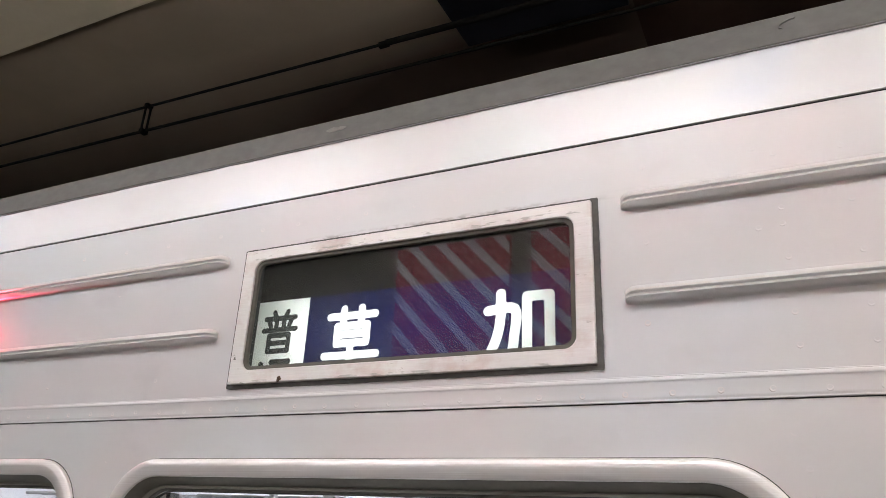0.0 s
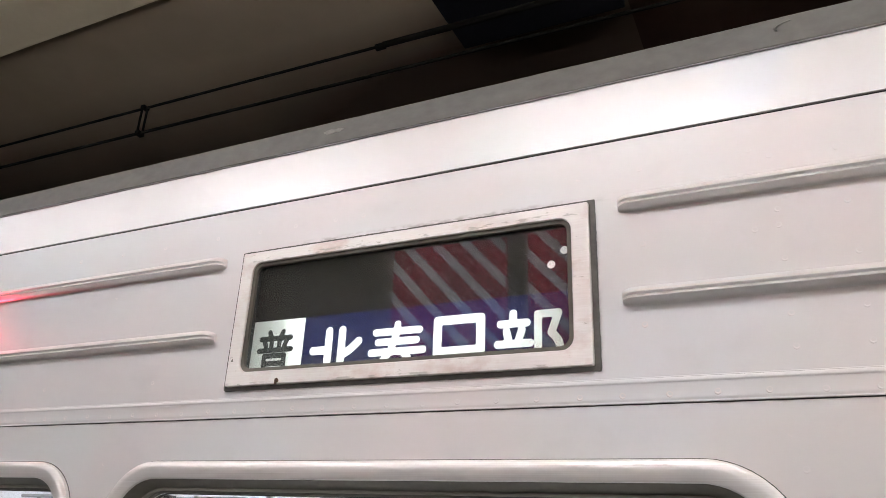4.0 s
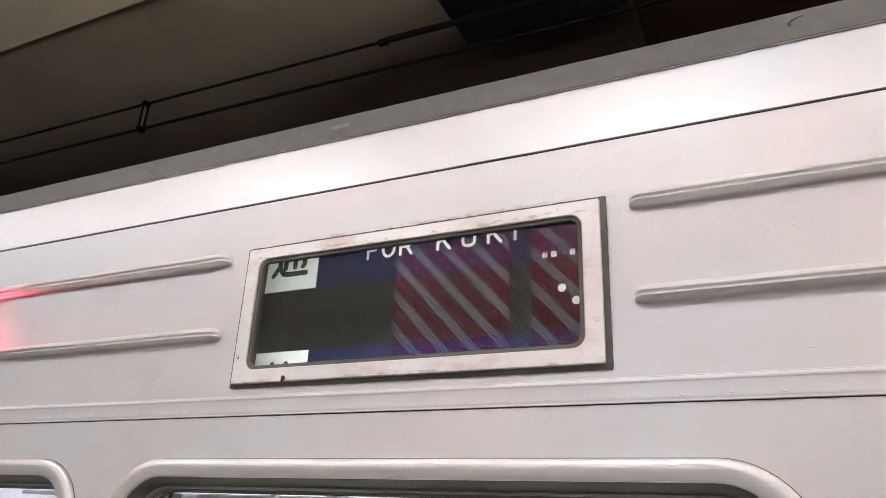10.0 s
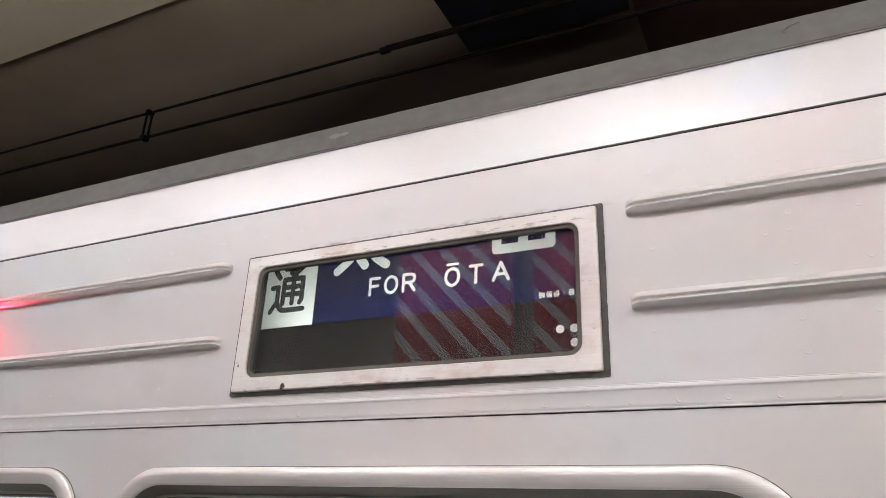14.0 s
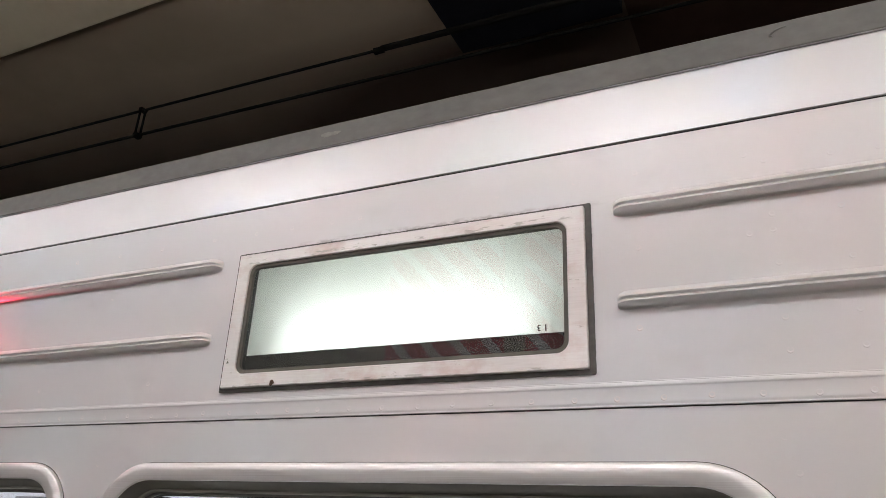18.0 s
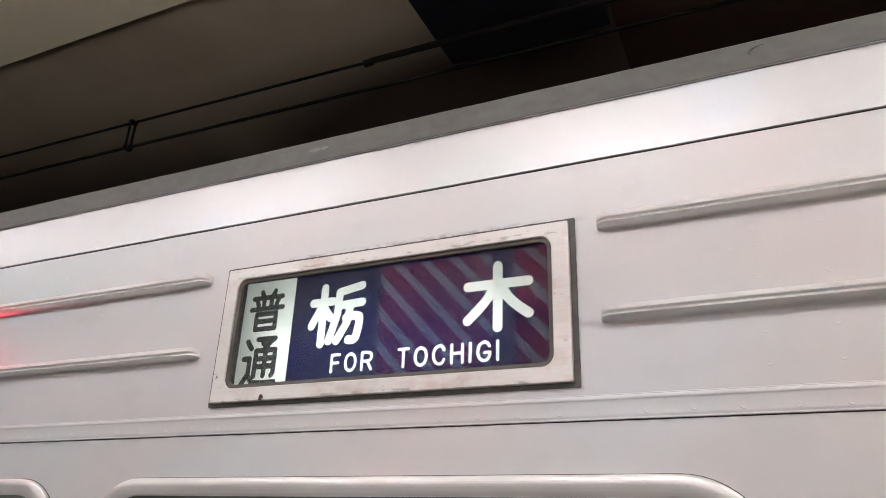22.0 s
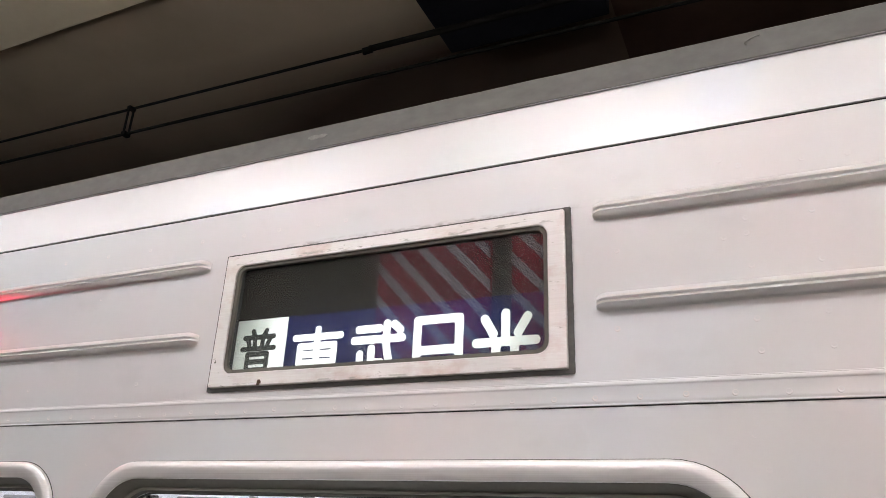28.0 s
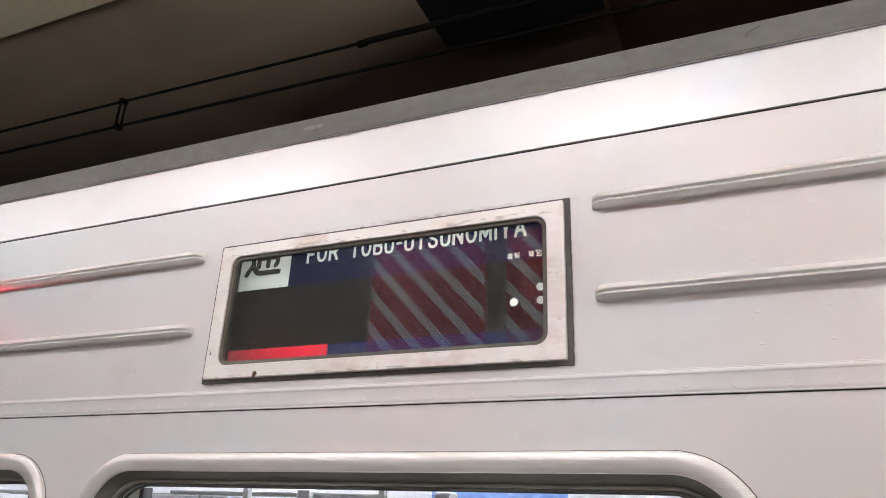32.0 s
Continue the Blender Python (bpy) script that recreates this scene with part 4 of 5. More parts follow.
# rounded sign-writer's strokes on a 100 x 100 square, y upwards; strokes part by ";", "o" closes one
ROMAN = {
    "A": "0,0 50,100; 50,100 100,0; 18,33 82,33",
    "B": "0,0 0,100; 0,100 58,100 86,92 93,76 84,59 56,53; 0,53 60,53 92,46 100,27 90,8 60,0; 60,0 0,0",
    "C": "97,76 80,95 50,100 15,85 0,50 15,15 50,0 80,5 97,24",
    "D": "0,0 0,100; 0,100 45,100 85,85 100,50 85,15 45,0; 45,0 0,0",
    "E": "0,0 0,100; 0,100 100,100; 0,52 90,52; 0,0 100,0",
    "F": "0,0 0,100; 0,100 100,100; 0,52 88,52",
    "G": "97,77 80,95 50,100 15,85 0,50 15,15 50,0 82,7 100,30 100,43; 100,43 58,43",
    "H": "0,0 0,100; 100,0 100,100; 0,52 100,52",
    "I": "50,0 50,100",
    "K": "0,0 0,100; 96,100 2,38; 36,62 100,0",
    "M": "0,0 0,100; 0,100 50,22; 50,22 100,100; 100,100 100,0",
    "N": "0,0 0,100; 0,100 100,0; 100,0 100,100",
    "O": "50,100 15,86 0,50 15,14 50,0 85,14 100,50 85,86 50,100",
    "R": "0,0 0,100; 0,100 58,100 90,92 98,75 90,57 58,49; 58,49 0,49; 54,49 100,0",
    "S": "94,81 76,97 46,100 13,91 5,73 20,58 50,51 82,42 97,25 84,6 50,0 18,4 2,21",
    "T": "50,0 50,100; 0,100 100,100",
    "U": "0,100 0,30 13,8 50,0 87,8 100,30 100,100",
    "Y": "0,100 50,47; 100,100 50,47; 50,47 50,0",
    "-": "0,50 100,50",
}
# their widths for a height of one
ROMAN_WIDE = {"A": 0.70, "B": 0.60, "C": 0.64, "D": 0.62, "E": 0.54, "F": 0.54, "G": 0.66, "H": 0.62, "I": 0.17, "K": 0.62, "M": 0.72, "N": 0.64, "O": 0.66, "R": 0.63, "S": 0.62, "T": 0.60, "U": 0.60, "Y": 0.66, "-": 0.40}
STROKES = {
    "春": "8,89 92,89; 13,73 87,73; 0,57 100,57; 50,100 46,78 36,57 20,41 0,28; 62,57 75,42 100,28; 28,0 73,0 73,37 28,37 o; 28,18 73,18",
    "部": "25,100 25,85; 4,85 47,85; 14,74 18,58; 39,75 33,58; 0,55 52,55; 9,3 43,3 43,37 9,37 o; 65,0 65,96; 65,96 97,96; 97,96 86,68; 86,68 97,54 98,37 91,26 79,28",
    "崎": "17,94 17,28; 0,72 0,25; 0,25 34,29; 34,74 34,25; 46,83 100,83; 73,100 69,83 60,69 45,59; 76,79 88,67 99,59; 42,46 100,46; 90,46 90,12 84,2 71,3; 52,13 73,13 73,32 52,32 o",
    "勢": "6,88 44,88; 25,100 25,74; 0,74 50,74; 18,74 14,65 3,59; 32,74 35,64 47,63; 6,54 44,54; 25,64 25,42; 0,41 48,43; 54,84 84,84 84,56 90,48 98,57; 68,100 66,77 60,61 50,49; 57,71 70,60; 17,28 85,28 83,11 76,1 63,4; 50,38 46,24 35,10 13,0",
    "太": "0,68 100,68; 50,100 50,68 43,46 26,20 0,0; 52,60 62,40 78,18 100,2; 41,25 57,5",
    "田": "0,0 100,0 100,100 0,100 o; 0,50 100,50; 50,0 50,100",
    "木": "0,70 100,70; 50,100 50,0; 44,64 32,46 17,30 0,14; 56,64 68,46 83,31 100,18",
    "林": "0,74 43,74; 24,96 24,0; 20,68 12,46 0,27; 28,62 40,46; 54,76 100,76; 77,100 77,2; 73,70 63,46 49,26; 81,70 89,46 100,28",
    "加": "0,74 44,74 43,30 39,6 32,1 24,4; 21,100 21,66 15,32 0,0; 64,5 100,5 100,92 64,92 o",
    "草": "6,88 94,88; 33,100 33,78; 68,100 68,78; 22,42 80,42 80,71 22,71 o; 22,57 80,57; 0,22 100,22; 50,42 50,0",
    "北": "36,100 36,0; 4,68 36,68; 0,10 36,23; 64,100 64,14 67,5 74,2 90,2 97,7 99,24; 66,58 82,66 99,79",
    "谷": "32,98 20,84 4,72; 66,98 82,90 96,80; 50,75 38,60 22,48 0,38; 50,75 62,60 78,49 100,41; 21,3 79,3 79,36 21,36 o",
    "久": "42,100 32,80 6,54; 36,84 82,84; 82,84 73,60 58,40 34,17 0,0; 60,43 77,22 100,5",
    "喜": "6,92 94,92; 50,100 50,79; 14,79 86,79; 19,55 81,55 81,67 19,67 o; 33,52 39,42; 67,52 61,42; 0,39 100,39; 14,2 86,2 86,25 14,25 o",
    "館": "26,100 15,86 0,75; 26,100 36,89 50,80; 19,79 35,79; 9,42 42,42 42,68 9,68 o; 9,55 42,55; 9,42 9,4; 0,2 22,7 38,14; 28,40 38,20 50,5; 47,32 38,24; 76,100 76,89; 55,77 55,88 100,88 100,77; 63,74 63,2; 63,49 94,49 94,74 63,74; 63,2 98,2 98,31 63,31",
    "越": "4,83 44,83; 24,100 24,62; 0,62 46,62; 26,62 26,12; 26,40 44,40; 12,46 10,24 0,2; 11,24 22,10 40,4 100,3; 54,77 100,77; 59,77 59,36; 52,28 72,42; 77,100 78,64 88,34 95,26 100,38; 97,60 84,36 66,20; 88,99 96,90",
    "東": "2,87 98,87; 50,100 50,0; 14,44 86,44 86,72 14,72 o; 14,58 86,58; 44,40 26,20 0,4; 56,40 74,20 100,4",
    "武": "10,93 52,93; 2,75 98,75; 67,100 68,62 80,22 90,4 97,2 100,16; 82,98 94,88; 38,60 38,10; 38,37 57,37; 15,52 15,6; 0,2 30,6 62,14",
    "日": "0,0 100,0 100,100 0,100 o; 0,51 100,51",
    "光": "50,100 50,58; 14,93 29,69; 87,93 71,69; 0,56 100,56; 35,54 30,26 20,12 2,0; 65,54 65,10 68,3 74,2 91,2 98,8 100,24",
    "宇": "50,100 50,88; 2,68 2,86 98,86 98,68; 19,65 81,65; 0,40 100,40; 50,65 50,10 46,2 38,0 28,1",
    "都": "6,84 47,84; 28,100 28,64; 0,62 58,62; 57,92 36,58 0,31; 18,2 52,2 52,43 18,43 o; 18,22 52,22; 71,95 71,0; 71,95 98,95 85,60 98,42 97,22 90,16 82,19",
    "宮": "50,100 50,90; 2,72 2,88 98,88 98,72; 25,49 75,49 75,72 25,72 o; 48,49 43,33; 12,2 88,2 88,32 12,32 o",
    "新": "27,100 27,89; 4,88 50,88; 14,82 18,70; 41,82 37,70; 0,67 55,67; 2,44 53,44; 28,67 28,0; 24,41 2,18; 32,41 51,23; 96,97 64,88; 63,88 63,44 52,3; 64,57 100,57; 84,57 84,0",
    "栃": "0,74 40,74; 22,100 22,0; 20,70 0,33; 26,60 38,45; 54,89 98,97; 54,89 52,50 38,4; 62,65 100,67; 78,65 72,32 54,3; 70,42 96,42 94,12 89,3 78,3",
    "公": "35,97 25,71 0,46; 63,98 75,71 100,50; 48,60 34,31 13,8; 8,6 84,14; 67,36 94,0",
    "動": "46,99 6,92; 0,82 51,82; 8,44 43,44 43,71 8,71 o; 8,58 43,58; 26,94 26,6; 3,29 48,29; 0,5 53,11; 57,73 99,73 96,22 92,4 86,1 76,4; 77,100 76,62 68,27 51,0",
    "物": "14,90 4,59; 7,74 44,74; 26,100 26,0; 0,38 46,51; 62,100 56,78 46,60; 59,80 100,80 96,18 91,4 85,1 75,4; 72,78 63,50 46,31; 86,78 75,40 54,8",
    "園": "0,0 100,0 100,100 0,100 o; 27,84 73,84; 50,90 50,70; 20,70 80,70; 32,47 68,47 68,59 32,59 o; 48,45 20,27; 42,36 42,14 56,19; 74,43 62,35; 54,43 80,15",
    "伊": "28,100 18,72 0,48; 19,68 19,0; 42,90 91,90 91,36; 36,63 100,63; 42,36 91,36; 65,90 63,50 56,22 40,0",
    "普": "29,100 36,86; 71,100 64,86; 4,84 96,84; 38,84 38,57; 62,84 62,57; 15,78 21,65; 85,78 79,65; 0,55 100,55; 19,2 81,2 81,41 19,41 o; 19,22 81,22",
    "通": "6,95 20,79; 0,57 18,57 18,24 0,2; 18,22 30,7 46,3 100,3; 38,98 90,98 67,83; 55,89 70,78; 36,18 36,73 94,73 94,24 89,18; 36,55 94,55; 36,38 94,38; 65,73 65,18",
}


def stroke_lines(ch):
    """Segments of a character's strokes in the unit square."""
    out = []
    for stroke in (STROKES.get(ch) or ROMAN[ch]).split(";"):
        pts = [p for p in stroke.split() if p != "o"]
        pts = [tuple(float(v) / 100 for v in p.split(",")) for p in pts]
        if stroke.rstrip().endswith("o"):
            pts.append(pts[0])
        elif len(pts) > 3 and not any(abs(a[0] - b[0]) < 0.001 and abs(b[1] - c[1]) < 0.001 or abs(a[1] - b[1]) < 0.001 and abs(b[0] - c[0]) < 0.001 for a, b, c in zip(pts, pts[1:], pts[2:])):
            # bends without a square corner run in a smooth curve
            ends = [pts[0], *pts, pts[-1]]
            fine = []
            for a, b, c, d in zip(ends, ends[1:], ends[2:], ends[3:]):
                for k in range(5):
                    t = k / 5
                    fine.append(tuple(0.5 * (2 * q + (r - p) * t + (2 * p - 5 * q + 4 * r - w) * t * t + (3 * q - p - 3 * r + w) * t ** 3) for p, q, r, w in zip(a, b, c, d)))
            pts = fine + [pts[-1]]
        out += list(zip(pts, pts[1:]))
    return np.array(out)


class Sheet:
    """A distance field over a rectangle: below zero inside the lettering."""

    def __init__(self, x0, x1, z0, z1, step):
        self.x0, self.z0, self.step = x0, z0, step
        self.nx, self.nz = round((x1 - x0) / step), round((z1 - z0) / step)
        self.x, self.z = x0 + step * np.arange(self.nx + 1), z0 + step * np.arange(self.nz + 1)
        self.f = np.full((self.nz + 1, self.nx + 1), 0.05)

    def stamp(self, ch, x0, x1, z0, z1, grow):
        """Prints a character of the font on its head."""
        seg = 1 - glyph(ch)[0]
        x0, x1, z0, z1 = x0 + grow, x1 - grow, z0 + grow, z1 - grow
        seg = seg * np.array([x1 - x0, z1 - z0]) + np.array([x0, z0])
        pad = grow + 3 * self.step
        i0, i1 = np.searchsorted(self.x, (x0 - pad, x1 + pad))
        k0, k1 = np.searchsorted(self.z, (z0 - pad, z1 + pad))
        if i0 >= i1 or k0 >= k1:
            return
        gx, gz = np.meshgrid(self.x[i0:i1], self.z[k0:k1])
        p = np.stack([gx.ravel(), gz.ravel()], -1)[:, None]
        a, b = seg[None, :, 0], seg[None, :, 1]
        ab = b - a
        t = np.clip(((p - a) * ab).sum(-1) / np.maximum((ab * ab).sum(-1), 1e-12), 0, 1)
        d = np.sqrt((((p - a) - t[..., None] * ab) ** 2).sum(-1)).min(1)
        up = (a[..., 1] > p[..., 1]) != (b[..., 1] > p[..., 1])
        cross = a[..., 0] + (p[..., 1] - a[..., 1]) / np.where(ab[..., 1] == 0, 1e-12, ab[..., 1]) * ab[..., 0]
        inside = ((up & (cross > p[..., 0])).sum(1) % 2).astype(bool)
        sd = np.where(inside, -d, d).reshape(gx.shape) - grow
        self.f[k0:k1, i0:i1] = np.minimum(self.f[k0:k1, i0:i1], sd)

    def brush(self, ch, x0, x1, z0, z1, half):
        """Paints a character in strokes of one width, twice half, between x0, z0 and x1, z1."""
        seg = stroke_lines(ch) * np.array([x1 - x0 - 2 * half, z1 - z0 - 2 * half]) + np.array([x0 + half, z0 + half])
        gx, gz = np.meshgrid(self.x, self.z)
        for a, b in seg:
            i0, i1 = np.searchsorted(self.x, (min(a[0], b[0]) - half - 3 * self.step, max(a[0], b[0]) + half + 3 * self.step))
            k0, k1 = np.searchsorted(self.z, (min(a[1], b[1]) - half - 3 * self.step, max(a[1], b[1]) + half + 3 * self.step))
            if i0 >= i1 or k0 >= k1:
                continue
            px, pz = gx[k0:k1, i0:i1] - a[0], gz[k0:k1, i0:i1] - a[1]
            ab = b - a
            t = np.clip((px * ab[0] + pz * ab[1]) / max(ab @ ab, 1e-12), 0, 1)
            d = np.hypot(px - t * ab[0], pz - t * ab[1]) - half
            self.f[k0:k1, i0:i1] = np.minimum(self.f[k0:k1, i0:i1], d)

    def disc(self, x, z, r):
        gx, gz = np.meshgrid(self.x, self.z)
        self.f = np.minimum(self.f, np.hypot(gx - x, gz - z) - r)

    def faces(self, k0, k1, inside, hole=None):
        """Polygons of the cells in rows k0..k1 that lie inside (or outside) the lettering; hole: cells left out."""
        s = -self.f if inside else self.f
        s = np.where(np.abs(s) < 1e-7, 1e-7, s)
        sign = s > 0
        full = sign[:-1, :-1] & sign[1:, :-1] & sign[:-1, 1:] & sign[1:, 1:]
        some = (sign[:-1, :-1] | sign[1:, :-1] | sign[:-1, 1:] | sign[1:, 1:]) & ~full
        if hole:
            full[hole[2]:hole[3], hole[0]:hole[1]] = False
            some[hole[2]:hole[3], hole[0]:hole[1]] = False
        out = []
        for k in range(max(k0, 0), min(k1, self.nz)):
            z0, z1 = self.z[k], self.z[k + 1]
            row = np.flatnonzero(np.diff(np.r_[0, full[k].astype(int), 0]))
            for i0, i1 in zip(row[::2], row[1::2]):
                out.append([(self.x[i0], z0), (self.x[i1], z0), (self.x[i1], z1), (self.x[i0], z1)])
            for i in np.flatnonzero(some[k]):
                c = [(self.x[i], z0, s[k, i]), (self.x[i + 1], z0, s[k, i + 1]), (self.x[i + 1], z1, s[k + 1, i + 1]), (self.x[i], z1, s[k + 1, i])]
                poly = []
                for p, q in zip(c, c[1:] + c[:1]):
                    if p[2] > 0:
                        poly.append(p[:2])
                    if (p[2] > 0) != (q[2] > 0):
                        f = p[2] / (p[2] - q[2])
                        poly.append((p[0] + f * (q[0] - p[0]), p[1] + f * (q[1] - p[1])))
                if len(poly) > 2:
                    out.append(poly)
        return out


def flat_mesh(name, groups, z_mid, back=0.0):
    """A thin film of polygons; groups: pairs of polygons and their material."""
    verts, faces, index, mats = [], [], [], []
    for polys, mat in groups:
        if not polys:
            continue
        if mat not in mats:
            mats.append(mat)
        for poly in polys:
            faces.append(list(range(len(verts), len(verts) + len(poly))))
            verts += [(x, back, z - z_mid) for x, z in poly]
            index.append(mats.index(mat))
    me = bpy.data.meshes.new(name)
    me.from_pydata(verts, [], faces)
    for m in mats:
        me.materials.append(m)
    me.polygons.foreach_set("material_index", index)
    me.update()
    return me


# where each panel's characters stand, by their number
PLACES = {2: (-0.125, 0.230), 3: (-0.137, 0.053, 0.243), 4: (-0.156, -0.012, 0.119, 0.254), 5: (-0.161, -0.054, 0.050, 0.159, 0.268), 6: (-0.173, -0.077, 0.013, 0.100, 0.188, 0.278)}
WIDTHS = {2: 0.138, 3: 0.141, 4: 0.130, 5: 0.099, 6: 0.085}
LEAN_CHARS = {"日": 0.80, "加": 0.98, "木": 1.0, "田": 0.90, "喜": 0.98}
# destination, roman words with their extents, small upside-down note, code dots (column, row)
PANELS = [
    ("草加", (("FOR", -0.119, -0.006), ("SŌKA", 0.034, 0.218)), "普・北越谷", ((1, 1), (2, 1))),
    ("北越谷", (("FOR", -0.172, -0.094), ("KITA-KOSHIGAYA", -0.065, 0.278)), "普・北春日部", ((1, 1), (2, 0))),
    ("北春日部", (("FOR", -0.172, -0.090), ("KITA-KASUKABE", -0.060, 0.277)), "普・動物公園", ((1, 1), (2, 1), (2, 0))),
    ("東武動物公園", (("FOR", -0.194, -0.123), ("TŌBU-DŌBUTSU-KŌEN", -0.095, 0.299)), "普・久喜", ((1, 0),)),
    ("久喜", (("FOR", -0.116, -0.006), ("KUKI", 0.047, 0.213)), "普・館林", ((1, 0), (2, 1))),
    ("館林", (("FOR", -0.172, -0.078), ("TATEBAYASHI", -0.041, 0.277)), "普・太田", ((1, 0), (2, 0))),
    ("太田", (("FOR", -0.103, 0.008), ("ŌTA", 0.070, 0.204)), "普・伊勢崎", ((1, 0), (2, 0), (2, 1))),
    ("伊勢崎", (("FOR", -0.148, -0.046), ("ISESAKI", 0.003, 0.253)), "12", ((1, 0), (1, 1))),
    ("", (), "13", ((1, 0), (1, 1), (2, 1))),
    ("", (), "普・栃木", ((1, 0), (2, 0), (1, 1))),
    ("栃木", (("FOR", -0.130, -0.029), ("TOCHIGI", 0.026, 0.234)), "普・新栃木", ((1, 0), (2, 0), (1, 1), (2, 1))),
    ("新栃木", (("FOR", -0.174, -0.083), ("SHIN-TOCHIGI", -0.046, 0.277)), "16", ((0, 1),)),
    ("", (), "", ()),
    ("東武日光", (("FOR", -0.174, -0.075), ("TŌBU-NIKKŌ", -0.035, 0.276)), "普・宇都宮", ((2, 0), (0, 1))),
    ("東武宇都宮", (("FOR", -0.195, -0.116), ("TŌBU-UTSUNOMIYA", -0.087, 0.297)), "区急・浅草", ((0, 1), (2, 0), (2, 1))),
]


def roman(sheet, word, x0, x1):
    """A word in round-ended capitals 40 mm high, its letters spread between x0 and x1."""
    letters = [(c.replace("Ō", "O"), c == "Ō") for c in word]
    widths = [0.040 * ROMAN_WIDE[c] for c, _ in letters]
    # letters widen where the word has room, narrow where it has not
    joints = max(len(word) - 1, 1)
    stretch = min((x1 - x0 - 0.0085 * joints) / sum(widths), 1.27)
    if stretch < 1.0:
        stretch = min((x1 - x0 - 0.0045 * joints) / sum(widths), 1.0)
    widths = [w if c == "I" else w * stretch for (c, _), w in zip(letters, widths)]
    gap, x = (x1 - x0 - sum(widths)) / joints, x0
    half = 0.0030 if stretch > 0.9 else 0.0028
    for (c, long_vowel), wide in zip(letters, widths):
        sheet.brush(c, x, x + wide, -0.020, 0.020, half)
        if long_vowel:
            sheet.brush("-", x + 0.1 * wide, x + 0.9 * wide, 0.0232, 0.0284, 0.0026)
        x += wide + gap


def brush_for(ch, count):
    """Half the width of a character's strokes: thinner where they crowd."""
    base = {2: 0.0095, 3: 0.0090, 4: 0.0086, 5: 0.0078, 6: 0.0074}[count]
    return base * (0.66 if ch == "勢" else 0.72 if ch in "園動喜" else 0.84 if ch in "越館都新草東春部崎" else 0.95 if ch in "宮栃武物" else 1.0)


def eased(x):
    """The lettering is set a little further from the plate than its even spacing."""
    return x + 0.005 * min(max((0.02 - x) / 0.15, 0.0), 1.0)


blind = tagged(empty("roller_blind", (0, 0.030, 0)), "rolling destination blind with white lettering on blue film", "roller blind")
SECTIONS = []


def section(panel, offset, groups, lettering, label="", back=0.0):
    ob = new("blind_section", flat_mesh("blind_section", groups, offset, back))
    ob.parent = blind
    if label:
        ob["label"] = label
    if lettering:
        text = new("lettering", flat_mesh("lettering", [(lettering, FILM_WHITE)], offset, back))
        text.parent = ob
    SECTIONS.append((ob, panel, offset))


def panel_sections(number, chars, words, note, dots):
    printed = Sheet(PLATE_X if chars else BX0, BX1, -0.066, 0.198, STEP)
    for c, x in zip(chars, PLACES.get(len(chars), ())):
        half = WIDTHS[len(chars)] * LEAN_CHARS.get(c, 1.0) / 2
        printed.brush(c, eased(x - half), eased(x + half), 0.034, 0.172, brush_for(c, len(chars)))
    for w, x0, x1 in words:
        roman(printed, w, eased(x0), eased(x1))
    # the small note stands on its head in a finer piece of film
    small, hole = None, None
    if note:
        small = Sheet(0.250, 0.330, -0.064, -0.048, 0.0005)
        room = 0.068 / len(note) if len(note) > 2 else 0.012
        x = 0.326 if len(note) > 2 else 0.300
        for c in note:
            if c == "・":
                small.disc(x - room / 2, -0.056, 0.0010)
            else:
                wide = min(room - 0.0014, 0.0115 if ord(c) > 999 else 0.0026 if c == "1" else 0.0065)
                small.stamp(c, x - room / 2 - wide / 2, x - room / 2 + wide / 2, -0.062, -0.050, 0.0003)
            x -= room
        i0 = round((0.250 - printed.x0) / STEP)
        hole = (i0, i0 + 40, 1, 9)
    ground = INK_BLUE if chars else FILM_WHITE
    plate = None
    if chars:
        plate = Sheet(BX0, PLATE_X, -0.066, 0.198, STEP)
        plate.brush("普", -0.347, -0.254, 0.081, 0.178, 0.0056)
        plate.brush("通", -0.350, -0.254, -0.037, 0.073, 0.0058)
    for offset, k0, k1 in ((0.132, 66, 132), (0.0, 0, 66)):
        groups = [(printed.faces(k0, k1, False, hole), ground)]
        text = printed.faces(k0, k1, True, hole)
        if plate:
            groups += [(plate.faces(k0, k1, False), FILM_WHITE), (plate.faces(k0, k1, True), INK_MARK)]
        if small and offset == 0.0:
            groups.append((small.faces(0, small.nz, False), ground))
            if chars:
                text += small.faces(0, small.nz, True)
            else:
                groups.append((small.faces(0, small.nz, True), INK_MARK))
        section(number, offset, groups, text, "" if chars else "blank white film")
    gap_section(number, dots)


def gap_section(number, dots):
    gap = Sheet(BX0, BX1, -0.198, -0.066, STEP)
    for col, row in dots:
        gap.disc((0.272, 0.297, 0.322)[col], (-0.121, -0.146)[row], 0.0075)
    # its ends lap half a millimetre behind the film that it is joined to
    laps = [[(BX0, a), (BX1, a), (BX1, b), (BX0, b)] for a, b in ((-0.1985, -0.198), (-0.066, -0.0655))]
    section(number, -0.132, [(gap.faces(0, gap.nz, False) + laps, INK_BLACK)], gap.faces(0, gap.nz, True), "opaque black film between two destinations", 0.0003)


gap_section(-1, ())
for number, (chars, words, note, dots) in enumerate(PANELS):
    panel_sections(number, chars, words, note, dots)
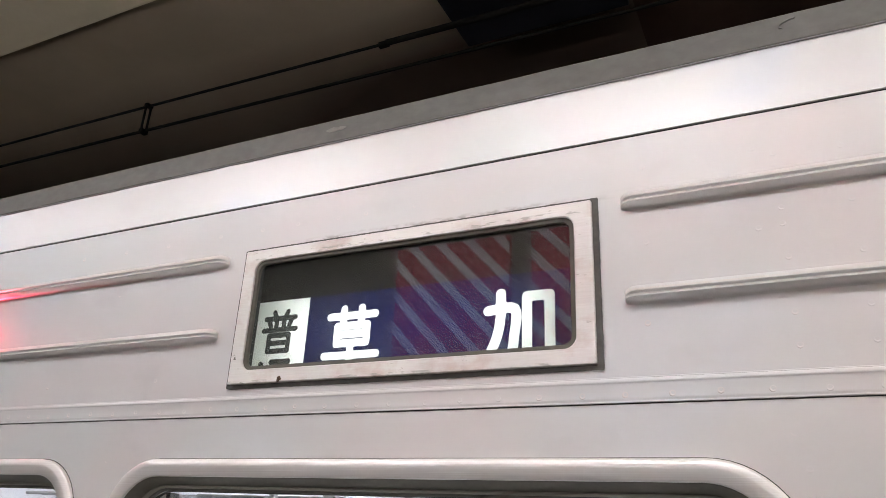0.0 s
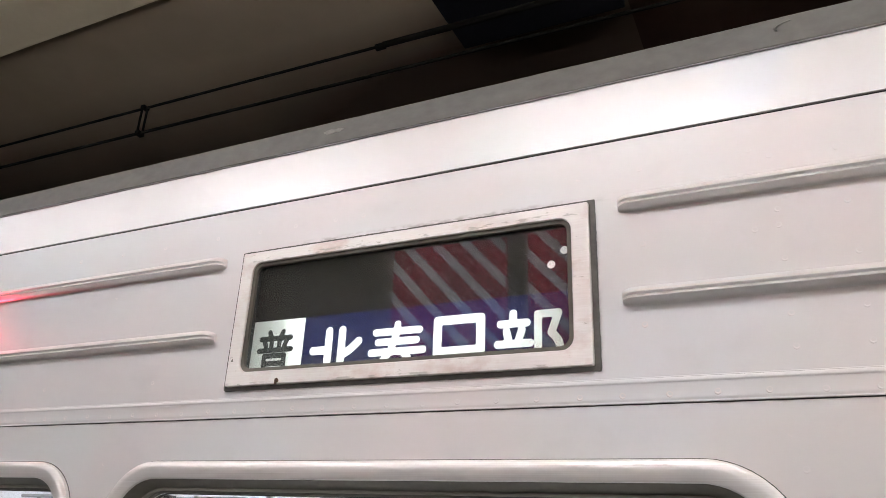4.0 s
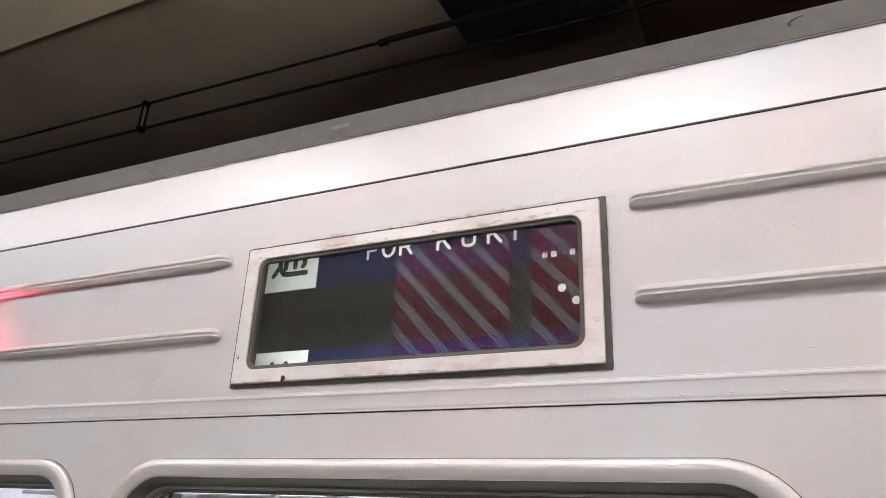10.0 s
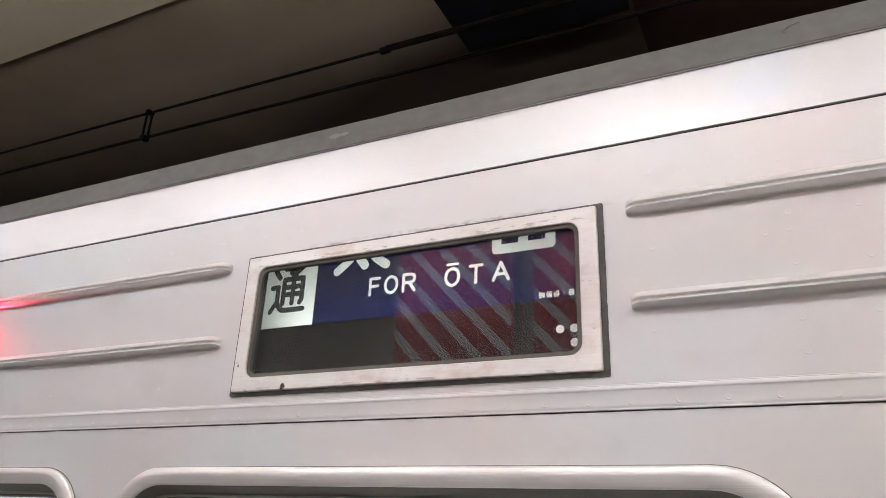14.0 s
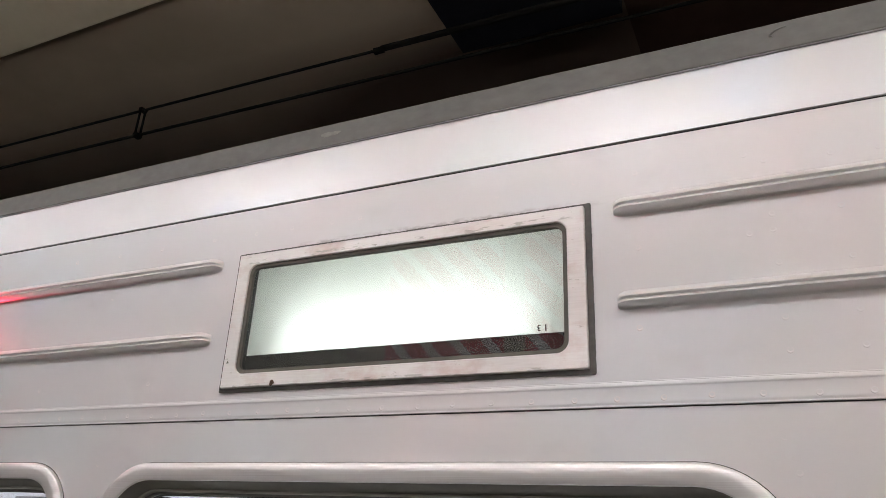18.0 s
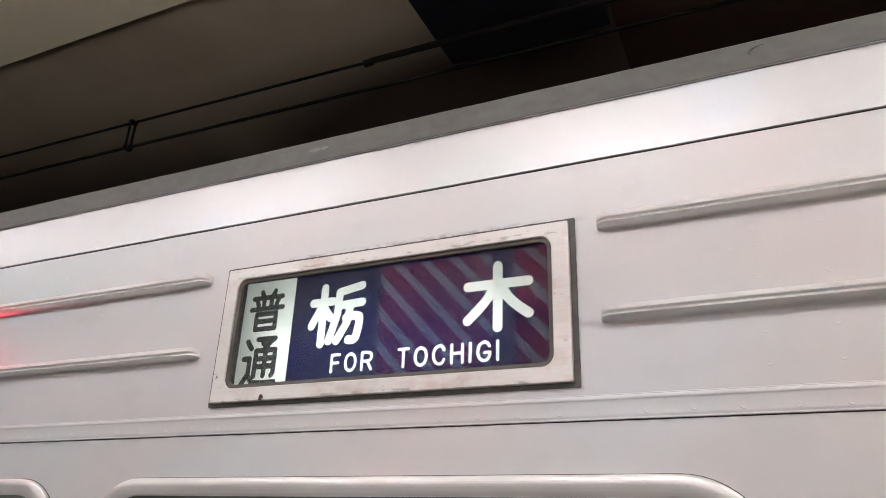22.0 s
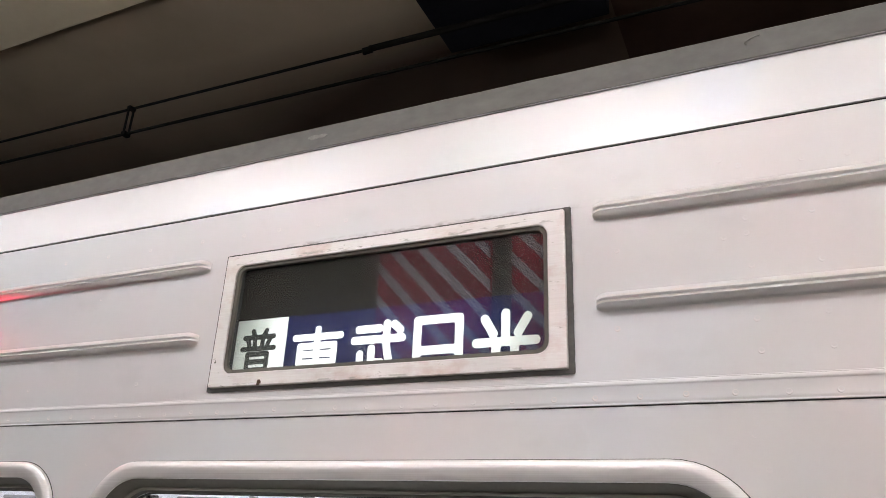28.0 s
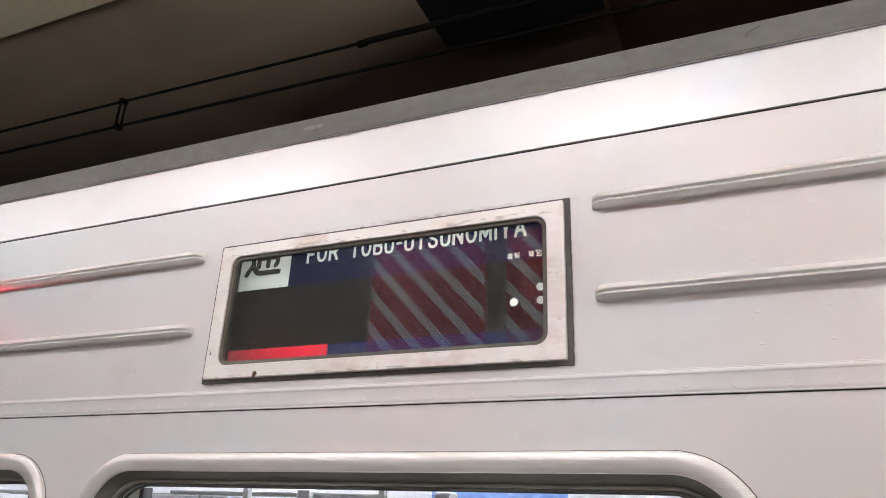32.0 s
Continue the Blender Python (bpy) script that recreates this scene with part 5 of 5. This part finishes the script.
# the panel that is just about to come: a red plate on blue
red = Sheet(BX0, BX1, 0.066, 0.198, STEP)
cut = round((-0.116 - BX0) / STEP)
section(15, 0.132, [(red.faces(0, 66, False, (cut, red.nx, 0, 66)), INK_RED), (red.faces(0, 66, False, (0, cut, 0, 66)), INK_BLUE)], [], "red plate on blue film")

# ---- what moves: the blind climbs past the window, section by section ----
CLIMB = [(0, 1.9955), (3, 2.560), (5.5, 3.0305), (7.5, 3.401), (9.5, 3.7705), (12, 4.229), (14, 4.592), (17, 5.138), (19, 5.500), (22.5, 6.134), (25, 6.5835), (26, 6.760), (29.5, 7.375), (31.5, 7.7305), (32, 7.8195), (35, 8.35)]
LOW, HIGH = 1.940, 2.380


def motions():
    tick = lambda t: round(float(t) * 30) / 30
    times = np.arange(-3.0, 35.0, 0.01)
    climbed = np.interp(times, [t for t, _ in CLIMB], [z for _, z in CLIMB])
    climbed[times < 0] = CLIMB[0][1] + 0.188 * times[times < 0]
    last = len(SECTIONS)
    for n, (ob, panel, offset) in enumerate(SECTIONS):
        z = climbed - PITCH * panel + offset
        at = lambda t: float(np.interp(t, times, z))
        t_in, t_out = tick(np.interp(LOW, z, times)), tick(np.interp(HIGH, z, times))
        wait, wound = 0.0015 * n, 0.0015 * (last - n)
        rows = []
        if t_in > 0.7:
            rows += [(0.0, pose(0, wait, at(t_in))), (tick(t_in - 0.6), pose(0, wait, at(t_in)))]
        elif t_in > 0:
            rows += [(0.0, pose(0, 0, at(t_in)))]
        inner = [tick(t) for t in np.arange(0, 32.01, 0.2) if t_in + 0.12 < t < t_out - 0.12]
        if 0 < t_in < 32:
            inner = [t_in, t_in + 2 / 30] + inner
        if 0 < t_out < 32:
            inner = inner + [t_out - 2 / 30, t_out]
        for t in inner:
            if not rows or t - rows[-1][0] > 0.05:
                rows.append((t, pose(0, 0, at(t))))
        if t_out < 31.3:
            rows += [(tick(t_out + 0.5), pose(0, wound, at(t_out))), (32.0, pose(0, wound, at(t_out)))]
        elif rows[-1][0] < 31.95:
            rows.append((32.0, pose(0, 0, min(at(32.0), HIGH))))
        walk(ob, rows)


motions()
